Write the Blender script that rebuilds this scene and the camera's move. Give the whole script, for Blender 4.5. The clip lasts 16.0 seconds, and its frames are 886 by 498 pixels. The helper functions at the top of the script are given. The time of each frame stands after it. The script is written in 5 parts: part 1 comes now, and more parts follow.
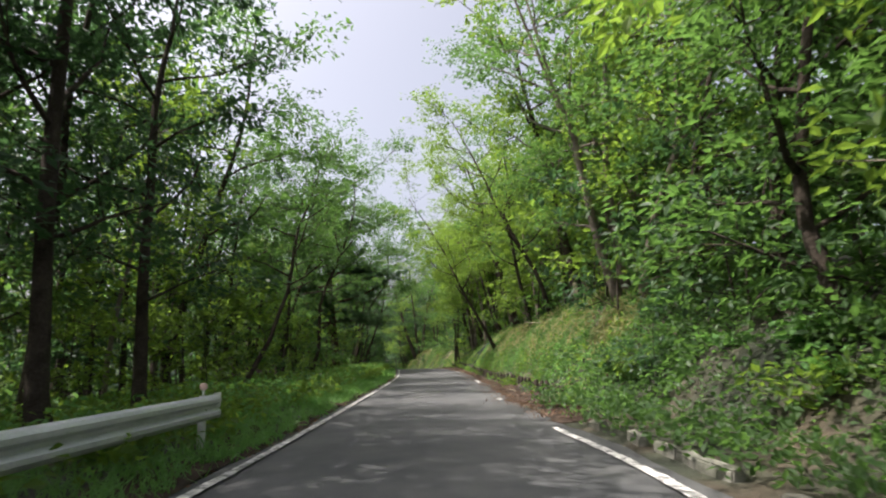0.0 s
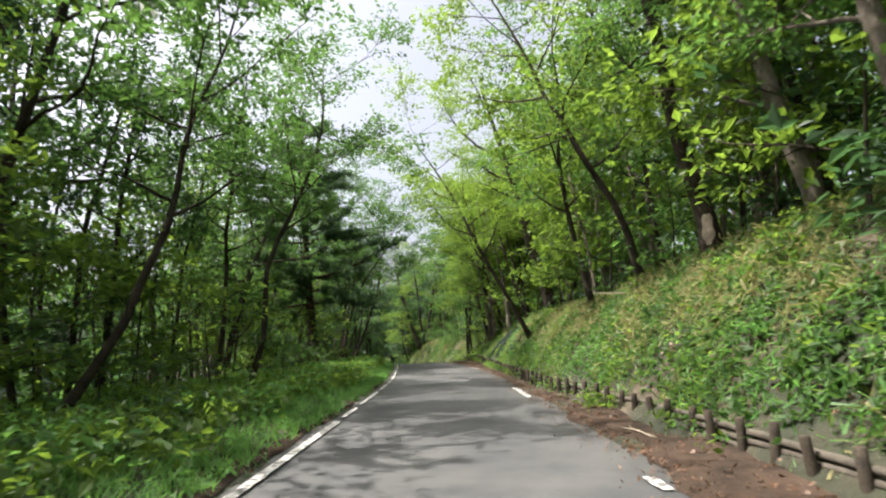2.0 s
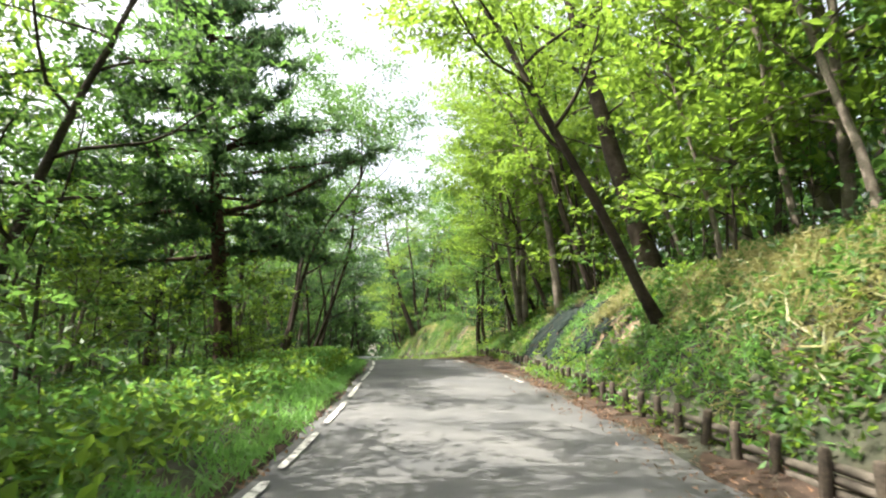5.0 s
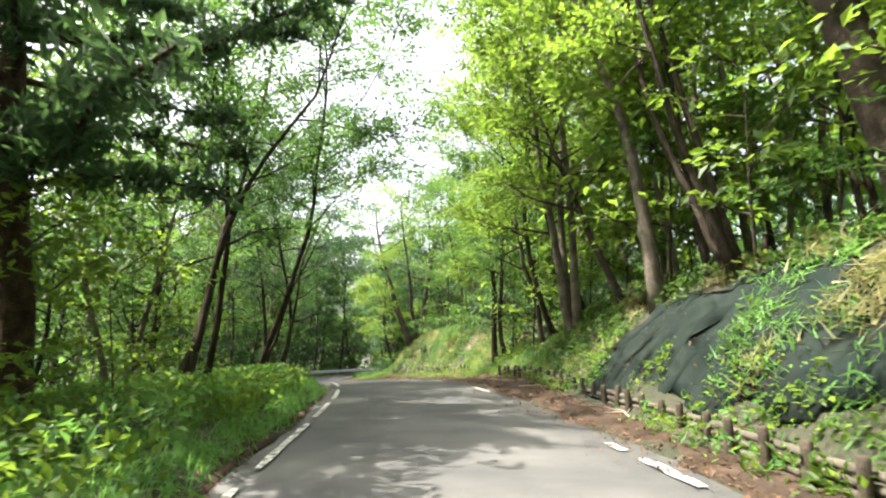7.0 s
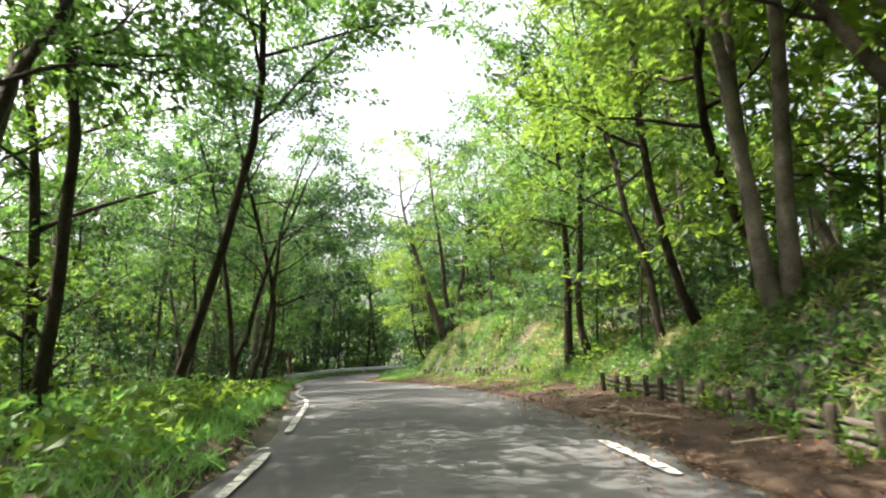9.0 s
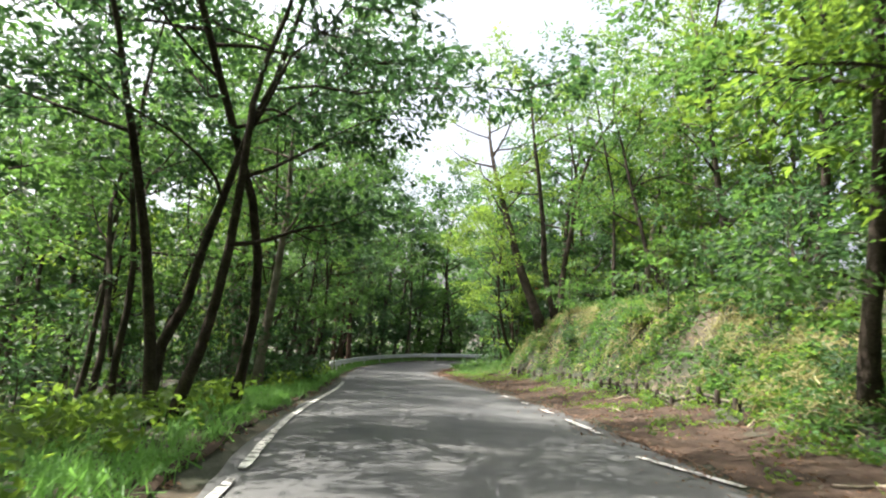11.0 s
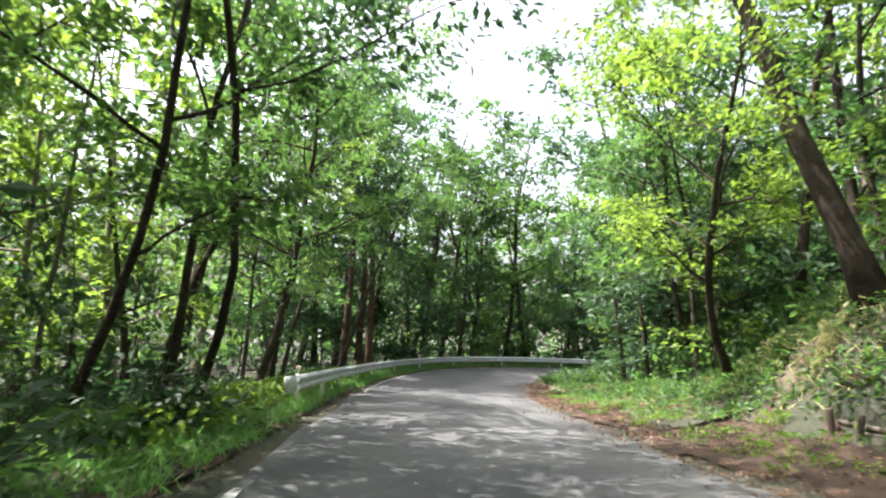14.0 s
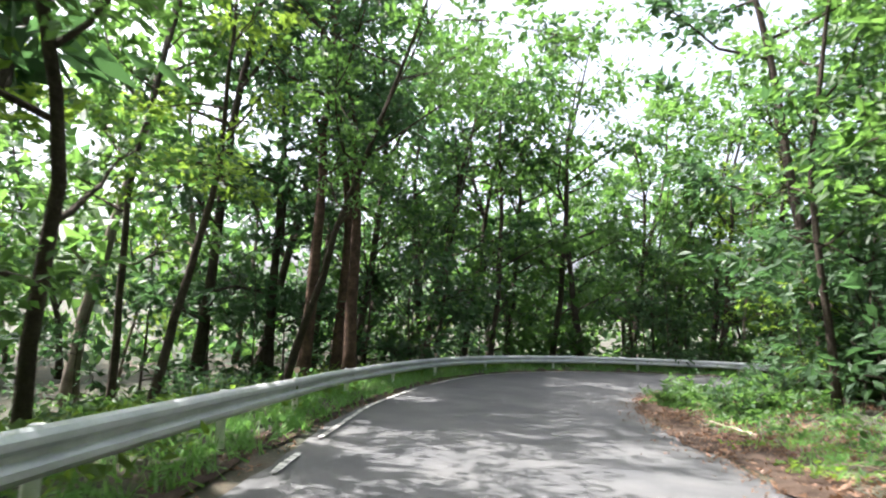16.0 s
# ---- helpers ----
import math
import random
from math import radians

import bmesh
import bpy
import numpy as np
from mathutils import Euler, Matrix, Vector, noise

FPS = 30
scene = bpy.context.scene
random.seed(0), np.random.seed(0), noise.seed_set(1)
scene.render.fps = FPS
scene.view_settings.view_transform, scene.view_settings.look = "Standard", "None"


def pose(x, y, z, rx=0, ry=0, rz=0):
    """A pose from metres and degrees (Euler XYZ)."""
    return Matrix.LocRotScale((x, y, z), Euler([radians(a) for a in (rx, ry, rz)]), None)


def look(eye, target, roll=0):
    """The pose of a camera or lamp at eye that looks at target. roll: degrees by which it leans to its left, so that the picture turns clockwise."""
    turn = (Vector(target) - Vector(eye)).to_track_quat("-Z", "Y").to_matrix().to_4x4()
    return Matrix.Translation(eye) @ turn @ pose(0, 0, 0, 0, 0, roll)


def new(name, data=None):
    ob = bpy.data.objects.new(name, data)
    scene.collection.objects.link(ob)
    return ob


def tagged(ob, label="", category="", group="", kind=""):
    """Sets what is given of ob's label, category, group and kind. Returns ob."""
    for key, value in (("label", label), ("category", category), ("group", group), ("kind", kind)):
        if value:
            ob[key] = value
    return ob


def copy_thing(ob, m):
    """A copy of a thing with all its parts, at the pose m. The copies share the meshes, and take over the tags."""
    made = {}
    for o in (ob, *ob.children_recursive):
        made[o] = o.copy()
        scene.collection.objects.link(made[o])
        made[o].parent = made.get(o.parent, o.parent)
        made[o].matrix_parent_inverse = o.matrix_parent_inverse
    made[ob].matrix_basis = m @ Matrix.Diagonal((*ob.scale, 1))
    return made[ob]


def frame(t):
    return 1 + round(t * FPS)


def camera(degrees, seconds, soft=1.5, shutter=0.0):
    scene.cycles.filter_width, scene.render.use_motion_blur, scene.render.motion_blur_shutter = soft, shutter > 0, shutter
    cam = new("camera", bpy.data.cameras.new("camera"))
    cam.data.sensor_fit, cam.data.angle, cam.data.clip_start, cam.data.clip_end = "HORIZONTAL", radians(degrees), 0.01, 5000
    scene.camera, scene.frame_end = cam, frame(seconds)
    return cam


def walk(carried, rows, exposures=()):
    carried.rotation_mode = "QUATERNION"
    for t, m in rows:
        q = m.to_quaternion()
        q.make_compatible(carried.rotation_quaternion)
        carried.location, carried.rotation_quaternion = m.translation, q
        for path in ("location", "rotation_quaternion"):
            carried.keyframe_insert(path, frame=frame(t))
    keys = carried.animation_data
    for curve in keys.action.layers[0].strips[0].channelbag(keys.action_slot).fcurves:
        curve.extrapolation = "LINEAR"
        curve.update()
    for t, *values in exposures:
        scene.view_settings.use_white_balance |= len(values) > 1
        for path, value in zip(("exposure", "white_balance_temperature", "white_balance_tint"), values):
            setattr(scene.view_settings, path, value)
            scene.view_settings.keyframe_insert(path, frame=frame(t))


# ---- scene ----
def grade(x, y):
    """Beyond the middle of the way the road runs evenly downhill."""
    u = -0.36 * np.asarray(x, float) + 0.933 * np.asarray(y, float) - 50.5
    return -0.067 * np.where(u < 0, 0.0, np.where(u < 6, u * u / 12, u - 3))


cam = camera(76.0, 16.0, soft=2.1, shutter=0.2)
PATH = [
    (0, (3.461, 2.047, 1.3), (3.288, 4.007, 1.663), -1.2),
    (0.5, (3.132, 4.769, 1.312), (2.937, 6.729, 1.661), -1.0),
    (1, (2.788, 7.394, 1.362), (2.597, 9.354, 1.712), -1.2),
    (1.5, (2.446, 10.083, 1.376), (2.255, 12.045, 1.713), -1.3),
    (2, (2.092, 12.825, 1.376), (1.901, 14.788, 1.704), -1.6),
    (2.5, (1.762, 15.368, 1.326), (1.566, 17.334, 1.639), -0.9),
    (3, (1.442, 17.842, 1.343), (1.251, 19.806, 1.665), -1.2),
    (3.5, (1.108, 20.359, 1.334), (0.909, 22.326, 1.638), -0.8),
    (4, (0.79, 22.793, 1.315), (0.594, 24.761, 1.613), -0.8),
    (4.2, (0.669, 23.745, 1.343), (0.48, 25.717, 1.62), -0.2),
    (6.3, (-0.596, 33.951, 1.431), (-0.768, 35.92, 1.736), -0.7),
    (6.5, (-0.715, 34.932, 1.408), (-0.888, 36.9, 1.718), -0.6),
    (7, (-1.016, 37.354, 1.357), (-1.194, 39.322, 1.667), -0.6),
    (7.5, (-1.321, 39.705, 1.384), (-1.517, 41.673, 1.679), -0.6),
    (8, (-1.665, 42.069, 1.341), (-1.882, 44.035, 1.637), -0.8),
    (8.5, (-2.005, 44.291, 1.286), (-2.247, 46.254, 1.58), -0.6),
    (8.8, (-2.246, 45.728, 1.27), (-2.514, 47.69, 1.551), -0.6),
    (9, (-2.421, 46.69, 1.255), (-2.712, 48.647, 1.544), -1.3),
    (9.2, (-2.608, 47.67, 1.243), (-2.92, 49.623, 1.538), -1.2),
    (11.3, (-5.525, 58.392, 1.16), (-6.12, 60.268, 1.386), 2.4),
    (11.5, (-5.924, 59.509, 1.071), (-6.538, 61.379, 1.296), 2.4),
    (12, (-7.106, 62.579, 0.835), (-7.768, 64.432, 1.062), 2.2),
    (12.5, (-8.389, 65.687, 0.6), (-9.084, 67.529, 0.826), 2.7),
    (13, (-9.672, 68.767, 0.386), (-10.377, 70.603, 0.621), 2.9),
    (13.5, (-10.96, 71.804, 0.173), (-11.662, 73.643, 0.396), 2.8),
    (14, (-12.225, 74.853, -0.046), (-12.93, 76.69, 0.184), 2.7),
    (14.5, (-13.489, 77.878, -0.232), (-14.197, 79.715, -0.016), 2.6),
    (15, (-14.71, 80.749, -0.446), (-15.428, 82.581, -0.222), 2.4),
    (15.5, (-15.956, 83.618, -0.684), (-16.688, 85.447, -0.471), 2.5),
    (16, (-17.21, 86.445, -0.88), (-17.957, 88.267, -0.663), 2.7),
]
walk(cam, [(t, look(eye, target, roll)) for t, eye, target, roll in PATH], [(0.0, 0.92, 6350, 15), (1.5, 1.08, 6450, 14), (2.5, 1.38, 6400, 11), (3.5, 1.72, 6450, 10), (7.0, 2.12, 6700, 10), (9.0, 2.03, 6700, 10), (11.5, 1.68, 6350, 11), (12.2, 1.72, 6350, 12), (13.0, 2.05, 6350, 14), (15.0, 2.13, 6100, 15), (16.0, 2.2, 6100, 15)])

# ---- world, sun, exposure ----
SUN_AZ, SUN_EL = radians(100), radians(61)      # azimuth to the left of +y
world = bpy.data.worlds.new("world")
scene.world = world
world.use_nodes = True
wn = world.node_tree.nodes
sky = wn.new("ShaderNodeTexSky")
sky.sky_type = "NISHITA"
sky.sun_disc = False
sky.sun_elevation = SUN_EL
sky.sun_rotation = -SUN_AZ
sky.dust_density = 8.0
sky.air_density = 0.7
sky.ozone_density = 0.4
wn["Background"].inputs["Strength"].default_value = 0.15
haze = wn.new("ShaderNodeHueSaturation")
haze.inputs["Saturation"].default_value, haze.inputs["Value"].default_value = 0.5, 1.12
world.node_tree.links.new(sky.outputs["Color"], haze.inputs["Color"])
world.node_tree.links.new(haze.outputs["Color"], wn["Background"].inputs["Color"])
sun_dir = Vector((-math.sin(SUN_AZ) * math.cos(SUN_EL), math.cos(SUN_AZ) * math.cos(SUN_EL), math.sin(SUN_EL)))
sun = new("sun", bpy.data.lights.new("sun", "SUN"))
sun.data.energy, sun.data.angle, sun.data.color = 5.0, radians(0.55), (1.0, 0.94, 0.83)
sun.matrix_world = look(sun_dir * 60, (0, 0, 0))


# ---- materials ----
def material(name):
    m = bpy.data.materials.new(name)
    m.use_nodes = True
    nt = m.node_tree
    return m, nt, nt.nodes["Principled BSDF"]


def node(nt, kind, **values):
    n = nt.nodes.new(kind)
    for k, v in values.items():
        n.inputs[k.replace("_", " ")].default_value = v
    return n


def noise_of(nt, scale, detail=5.0, coords="Object", rough=0.6):
    tc = nt.nodes.new("ShaderNodeTexCoord")
    n = node(nt, "ShaderNodeTexNoise", Scale=scale, Detail=detail, Roughness=rough)
    nt.links.new(tc.outputs[coords], n.inputs["Vector"])
    return n.outputs["Fac"]


def ramp(nt, fac, stops):
    r = nt.nodes.new("ShaderNodeValToRGB")
    e = r.color_ramp.elements
    while len(e) < len(stops):
        e.new(0.5)
    for el, (p, c) in zip(e, stops):
        el.position, el.color = p, (*c, 1)
    nt.links.new(fac, r.inputs["Fac"])
    return r.outputs["Color"]


def mixed(nt, a, b, fac, how="MIX"):
    m = nt.nodes.new("ShaderNodeMix")
    m.data_type, m.blend_type = "RGBA", how
    for sock, val in ((m.inputs[6], a), (m.inputs[7], b), (m.inputs[0], fac)):
        if isinstance(val, (int, float)):
            sock.default_value = val
        elif isinstance(val, tuple):
            sock.default_value = (*val, 1)
        else:
            nt.links.new(val, sock)
    return m.outputs[2]


def bump(nt, bsdf, fac, strength, distance):
    b = node(nt, "ShaderNodeBump", Strength=strength, Distance=distance)
    nt.links.new(fac, b.inputs["Height"])
    nt.links.new(b.outputs["Normal"], bsdf.inputs["Normal"])


def surface(name, dark, light, scale, rough=0.85, fine=60.0, fine_amount=0.35, bumps=0.4, dist=0.01, metal=0.0):
    """Two scales of colour variation and a fine relief."""
    m, nt, b = material(name)
    big = noise_of(nt, scale)
    small = noise_of(nt, fine, 4.0)
    base = ramp(nt, big, [(0.32, dark), (0.68, light)])
    grain = ramp(nt, small, [(0.3, (0.55, 0.55, 0.55)), (0.7, (1.25, 1.25, 1.25))])
    nt.links.new(mixed(nt, base, grain, fine_amount, "MULTIPLY"), b.inputs["Base Color"])
    b.inputs["Roughness"].default_value = rough
    b.inputs["Metallic"].default_value = metal
    b.inputs["Specular IOR Level"].default_value = 0.5 if metal or rough < 0.6 else 0.15
    bump(nt, b, small, bumps, dist)
    return m


def leaf_material(name, low, high, through_col, gloss=0.28, share=0.45):
    """Thin leaf: reflects and lets light through, each leaf a little different."""
    m, nt, b = material(name)
    info = nt.nodes.new("ShaderNodeObjectInfo")
    geo = nt.nodes.new("ShaderNodeNewGeometry")
    add = nt.nodes.new("ShaderNodeMath")
    add.operation = "MULTIPLY_ADD"
    add.inputs[1].default_value = 0.45
    nt.links.new(info.outputs["Random"], add.inputs[0])
    half = nt.nodes.new("ShaderNodeMath")
    half.operation = "MULTIPLY"
    half.inputs[1].default_value = 0.55
    nt.links.new(geo.outputs["Random Per Island"], half.inputs[0])
    nt.links.new(half.outputs[0], add.inputs[2])
    col = ramp(nt, add.outputs[0], [(0.0, low), (1.0, high)])
    nt.links.new(col, b.inputs["Base Color"])
    b.inputs["Roughness"].default_value = 0.5
    b.inputs["Specular IOR Level"].default_value = gloss
    tr = nt.nodes.new("ShaderNodeBsdfTranslucent")
    nt.links.new(mixed(nt, col, through_col, 0.75), tr.inputs["Color"])
    mx = nt.nodes.new("ShaderNodeMixShader")
    mx.inputs[0].default_value = share
    nt.links.new(b.outputs[0], mx.inputs[1])
    nt.links.new(tr.outputs[0], mx.inputs[2])
    nt.links.new(mx.outputs[0], nt.nodes["Material Output"].inputs["Surface"])
    return m


ASPHALT = surface("asphalt", (0.058, 0.06, 0.063), (0.104, 0.104, 0.103), 0.7, 0.8, 90, 0.5, 0.5, 0.006)
SOIL = surface("litter_soil", (0.022, 0.016, 0.012), (0.075, 0.05, 0.036), 1.8, 0.95, 24, 0.8, 1.0, 0.03)
m, nt, b = material("worn_line_paint")
wear = ramp(nt, noise_of(nt, 7.0, 6.0), [(0.42, (0.09, 0.088, 0.085)), (0.5, (0.40, 0.39, 0.37)), (0.64, (0.66, 0.65, 0.62))])
nt.links.new(wear, b.inputs["Base Color"])
b.inputs["Roughness"].default_value = 0.7
PAINT = m
m, nt, b = material("forest_floor")
floor_mix = ramp(nt, noise_of(nt, 0.6, 8.0), [(0.3, (0.014, 0.02, 0.009)), (0.5, (0.026, 0.028, 0.014)), (0.62, (0.055, 0.042, 0.026)), (0.74, (0.105, 0.08, 0.052))])
grain = ramp(nt, noise_of(nt, 14.0, 5.0), [(0.3, (0.5, 0.5, 0.5)), (0.7, (1.3, 1.3, 1.3))])
nt.links.new(mixed(nt, floor_mix, grain, 0.7, "MULTIPLY"), b.inputs["Base Color"])
b.inputs["Roughness"].default_value = 0.95
bump(nt, b, noise_of(nt, 9.0, 6.0), 0.9, 0.06)
FLOOR = m
MAT_SHEET = surface("slope_sheet", (0.004, 0.010, 0.009), (0.015, 0.022, 0.018), 2.2, 0.95, 22, 0.5, 0.7, 0.03)
BARK_DARK = surface("bark_dark", (0.028, 0.022, 0.017), (0.075, 0.06, 0.047), 3.0, 0.95, 26, 0.8, 1.0, 0.03)
BARK_PALE = surface("bark_pale", (0.075, 0.062, 0.05), (0.22, 0.19, 0.155), 2.2, 0.9, 30, 0.7, 0.8, 0.02)
BARK_PINE = surface("bark_pine", (0.03, 0.021, 0.016), (0.10, 0.062, 0.042), 4.0, 0.95, 18, 0.8, 1.0, 0.04)
POST_WOOD = surface("weathered_post_wood", (0.026, 0.022, 0.018), (0.085, 0.068, 0.05), 5.0, 0.9, 40, 0.6, 0.6, 0.01)
LOG_WOOD = surface("weathered_log", (0.045, 0.04, 0.032), (0.125, 0.108, 0.088), 3.0, 0.9, 35, 0.6, 0.6, 0.01)
DEADWOOD = surface("dead_wood", (0.12, 0.095, 0.07), (0.36, 0.31, 0.24), 3.0, 0.9, 40, 0.5, 0.5, 0.01)
STEEL = surface("galvanised_steel", (0.42, 0.44, 0.45), (0.60, 0.61, 0.61), 1.6, 0.45, 35, 0.3, 0.15, 0.003, 0.35)
WHITE = surface("white_post_paint", (0.62, 0.62, 0.6), (0.8, 0.8, 0.78), 5.0, 0.5, 60, 0.2, 0.1, 0.002)
REFLECT = surface("reflector_plastic", (0.62, 0.42, 0.36), (0.72, 0.5, 0.42), 9.0, 0.3, 60, 0.1, 0.05, 0.001)
CONCRETE = surface("old_concrete", (0.09, 0.095, 0.07), (0.24, 0.23, 0.2), 2.5, 0.9, 40, 0.5, 0.6, 0.01)
# Sunlit and shaded foliage is partly put into these three leaf greens.
LEAF_SUN = leaf_material("leaf_light_sun", (0.029, 0.073, 0.014), (0.071, 0.114, 0.019), (0.284, 0.447, 0.052), gloss=0.28, share=0.50)
LEAF_MID = leaf_material("leaf_green", (0.019, 0.052, 0.016), (0.046, 0.089, 0.026), (0.163, 0.327, 0.060), gloss=0.28, share=0.45)
LEAF_DEEP_SHADE = leaf_material("leaf_deep_shade", (0.015, 0.039, 0.017), (0.033, 0.065, 0.026), (0.095, 0.211, 0.065), gloss=0.28, share=0.36)
NEEDLE = leaf_material("pine_needles", (0.026, 0.06, 0.033), (0.05, 0.098, 0.044), (0.13, 0.25, 0.07), share=0.3)
GRASS = leaf_material("grass_blade", (0.045, 0.13, 0.034), (0.105, 0.215, 0.06), (0.24, 0.5, 0.09))
STRAW = leaf_material("bleached_sasa", (0.075, 0.105, 0.035), (0.32, 0.27, 0.14), (0.42, 0.40, 0.15), share=0.35)
LITTER = leaf_material("dry_leaves", (0.06, 0.034, 0.02), (0.22, 0.125, 0.075), (0.3, 0.15, 0.06), share=0.12)
RED_LEAF = leaf_material("dead_red_leaf", (0.25, 0.06, 0.02), (0.42, 0.12, 0.04), (0.5, 0.15, 0.05))


# ---- geometry helpers ----
class Geo:
    """Collects vertices and faces by numpy, with a material slot per face."""

    def __init__(self):
        self.v, self.tri, self.quad, self.mt, self.mq, self.n = [], [], [], [], [], 0

    def add(self, v, tri=None, quad=None, slot=0):
        v = np.asarray(v, float).reshape(-1, 3)
        if tri is not None and len(tri):
            self.tri.append(np.asarray(tri) + self.n)
            self.mt.append(np.full(len(tri), slot))
        if quad is not None and len(quad):
            self.quad.append(np.asarray(quad) + self.n)
            self.mq.append(np.full(len(quad), slot))
        self.v.append(v)
        self.n += len(v)

    def mesh(self, name, mats, smooth=True):
        me = bpy.data.meshes.new(name)
        v = np.concatenate(self.v)
        t = np.concatenate(self.tri) if self.tri else np.zeros((0, 3), int)
        q = np.concatenate(self.quad) if self.quad else np.zeros((0, 4), int)
        me.vertices.add(len(v))
        me.vertices.foreach_set("co", v.ravel())
        me.loops.add(3 * len(t) + 4 * len(q))
        me.loops.foreach_set("vertex_index", np.r_[t.ravel(), q.ravel()].astype(np.int32))
        me.polygons.add(len(t) + len(q))
        me.polygons.foreach_set("loop_start", np.r_[np.arange(len(t)) * 3, 3 * len(t) + np.arange(len(q)) * 4].astype(np.int32))
        slots = np.concatenate(self.mt + self.mq) if (self.mt or self.mq) else np.zeros(0)
        me.polygons.foreach_set("material_index", slots.astype(np.int32))
        me.polygons.foreach_set("use_smooth", np.full(len(t) + len(q), smooth))
        for mm in mats:
            me.materials.append(mm)
        me.update(calc_edges=True)
        me.validate()
        return me


def tube(geo, pts, radii, sides=6, slot=0, cap=True, rng=None, lumps=0.0):
    """A tapered round limb along points."""
    pts = np.asarray(pts, float)
    radii = np.asarray(radii, float)
    d = np.gradient(pts, axis=0)
    d /= np.linalg.norm(d, axis=1)[:, None] + 1e-9
    ref = np.array([1.0, 0, 0]) if abs(d[0][0]) < 0.8 else np.array([0, 1.0, 0])
    a = np.cross(d, ref)
    a /= np.linalg.norm(a, axis=1)[:, None] + 1e-9
    c = np.cross(d, a)
    ang = np.linspace(0, 2 * np.pi, sides, endpoint=False)
    r = radii[:, None] * np.ones(sides)
    if rng is not None and lumps:
        r = r * (1 + lumps * rng.uniform(-1, 1, r.shape))
    ring = pts[:, None] + r[..., None] * (np.cos(ang)[None, :, None] * a[:, None] + np.sin(ang)[None, :, None] * c[:, None])
    n, k = len(pts), sides
    i = np.arange(n - 1)[:, None] * k
    j = np.arange(k)[None]
    jn = (j + 1) % k
    q = np.stack([i + j, i + jn, i + k + jn, i + k + j], -1).reshape(-1, 4)
    v = ring.reshape(-1, 3)
    tri = None
    if cap:
        v = np.r_[v, pts[:1], pts[-1:]]
        lo, hi = n * k, n * k + 1
        jj = np.arange(k)
        tri = np.r_[np.stack([np.full(k, lo), (jj + 1) % k, jj], -1), np.stack([np.full(k, hi), (n - 1) * k + jj, (n - 1) * k + (jj + 1) % k], -1)]
    first = geo.n
    geo.add(v, tri, q, slot)
    return first


def joint(geo, a, b_, slot=0):
    """A sliver inside the wood that grows one limb out of another."""
    geo.tri.append(np.array([[a, b_, b_ + 1]]))
    geo.mt.append(np.array([slot]))


def leaf_cloud(geo, centres, heading, length, rng, slot=0, droop=0.25, tilt=0.5, width=0.5, single=False):
    """Folded pointed leaves at the centres; heading: unit ways in which they point, more or less."""
    n = len(centres)
    if not n:
        return
    L = length * rng.uniform(0.65, 1.25, n)[:, None]
    d = heading + rng.normal(0, 0.55, (n, 3))
    d[:, 2] -= droop
    d /= np.linalg.norm(d, axis=1)[:, None] + 1e-9
    up = np.array([0, 0, 1.0]) + rng.normal(0, tilt, (n, 3))
    side = np.cross(d, up)
    side /= np.linalg.norm(side, axis=1)[:, None] + 1e-9
    nor = np.cross(side, d)
    W = width * L
    base = centres - d * L * 0.5
    if single:
        v = np.stack([base + side * W * 0.5, base - side * W * 0.5, centres + d * L * 0.5], 1).reshape(-1, 3)
        geo.add(v, np.arange(n * 3).reshape(-1, 3), None, slot)
        return
    mid = centres - d * L * 0.05 + nor * L * 0.10
    v = np.stack([base, mid + side * W * 0.5, centres + d * L * 0.5, mid - side * W * 0.5], 1).reshape(-1, 3)
    o = np.arange(n)[:, None] * 4
    tri = np.concatenate([o + np.array([[0, 1, 2]]), o + np.array([[0, 2, 3]])], 0)
    geo.add(v, tri, None, slot)


def bend(p, d, length, n, rng, curl=0.25, rise=0.0):
    """A crooked way of n steps from p along d."""
    out = [np.array(p, float)]
    d = np.array(d, float)
    d /= np.linalg.norm(d)
    for _ in range(n):
        d = d + rng.normal(0, curl, 3) * 0.5 + np.array([0, 0, rise])
        d /= np.linalg.norm(d)
        out.append(out[-1] + d * length / n)
    return np.array(out)


def part(name, me, parent, label=""):
    ob = new(name, me)
    ob.parent = parent
    if label:
        tagged(ob, label)
    return ob


# ---- the road's two lines ----
STATIONS = [(2.0, -15, 7.0, -15), (1.2, -4, 6.1, -4), (0.45, 7.5, 5.2, 7.5), (0.0, 13, 4.4, 12.6), (-0.5, 18.2, 3.55, 18.4),
            (-1.3, 26.5, 2.75, 27.2), (-2.25, 35, 1.8, 35.5), (-3.5, 43, 0.8, 43), (-4.95, 51.3, -0.95, 51), (-6.3, 56, -2.1, 55),
            (-8.2, 61, -3.3, 60.5), (-11.0, 67, -5.0, 67), (-14.2, 75.3, -8.0, 75), (-17.5, 83, -11.6, 82.5), (-20.8, 90.8, -15.2, 90.5),
            (-22.4, 94.8, -16.7, 95), (-23.7, 98.8, -17.7, 99), (-24.6, 104.5, -18.5, 103.5), (-24.4, 109.5, -18.3, 107.5),
            (-22.4, 114, -17.0, 110.5), (-18.4, 117, -14.5, 112.3), (-12.5, 118.5, -11.5, 113), (-5, 118.5, -5, 113), (8, 117, 8, 111.5)]


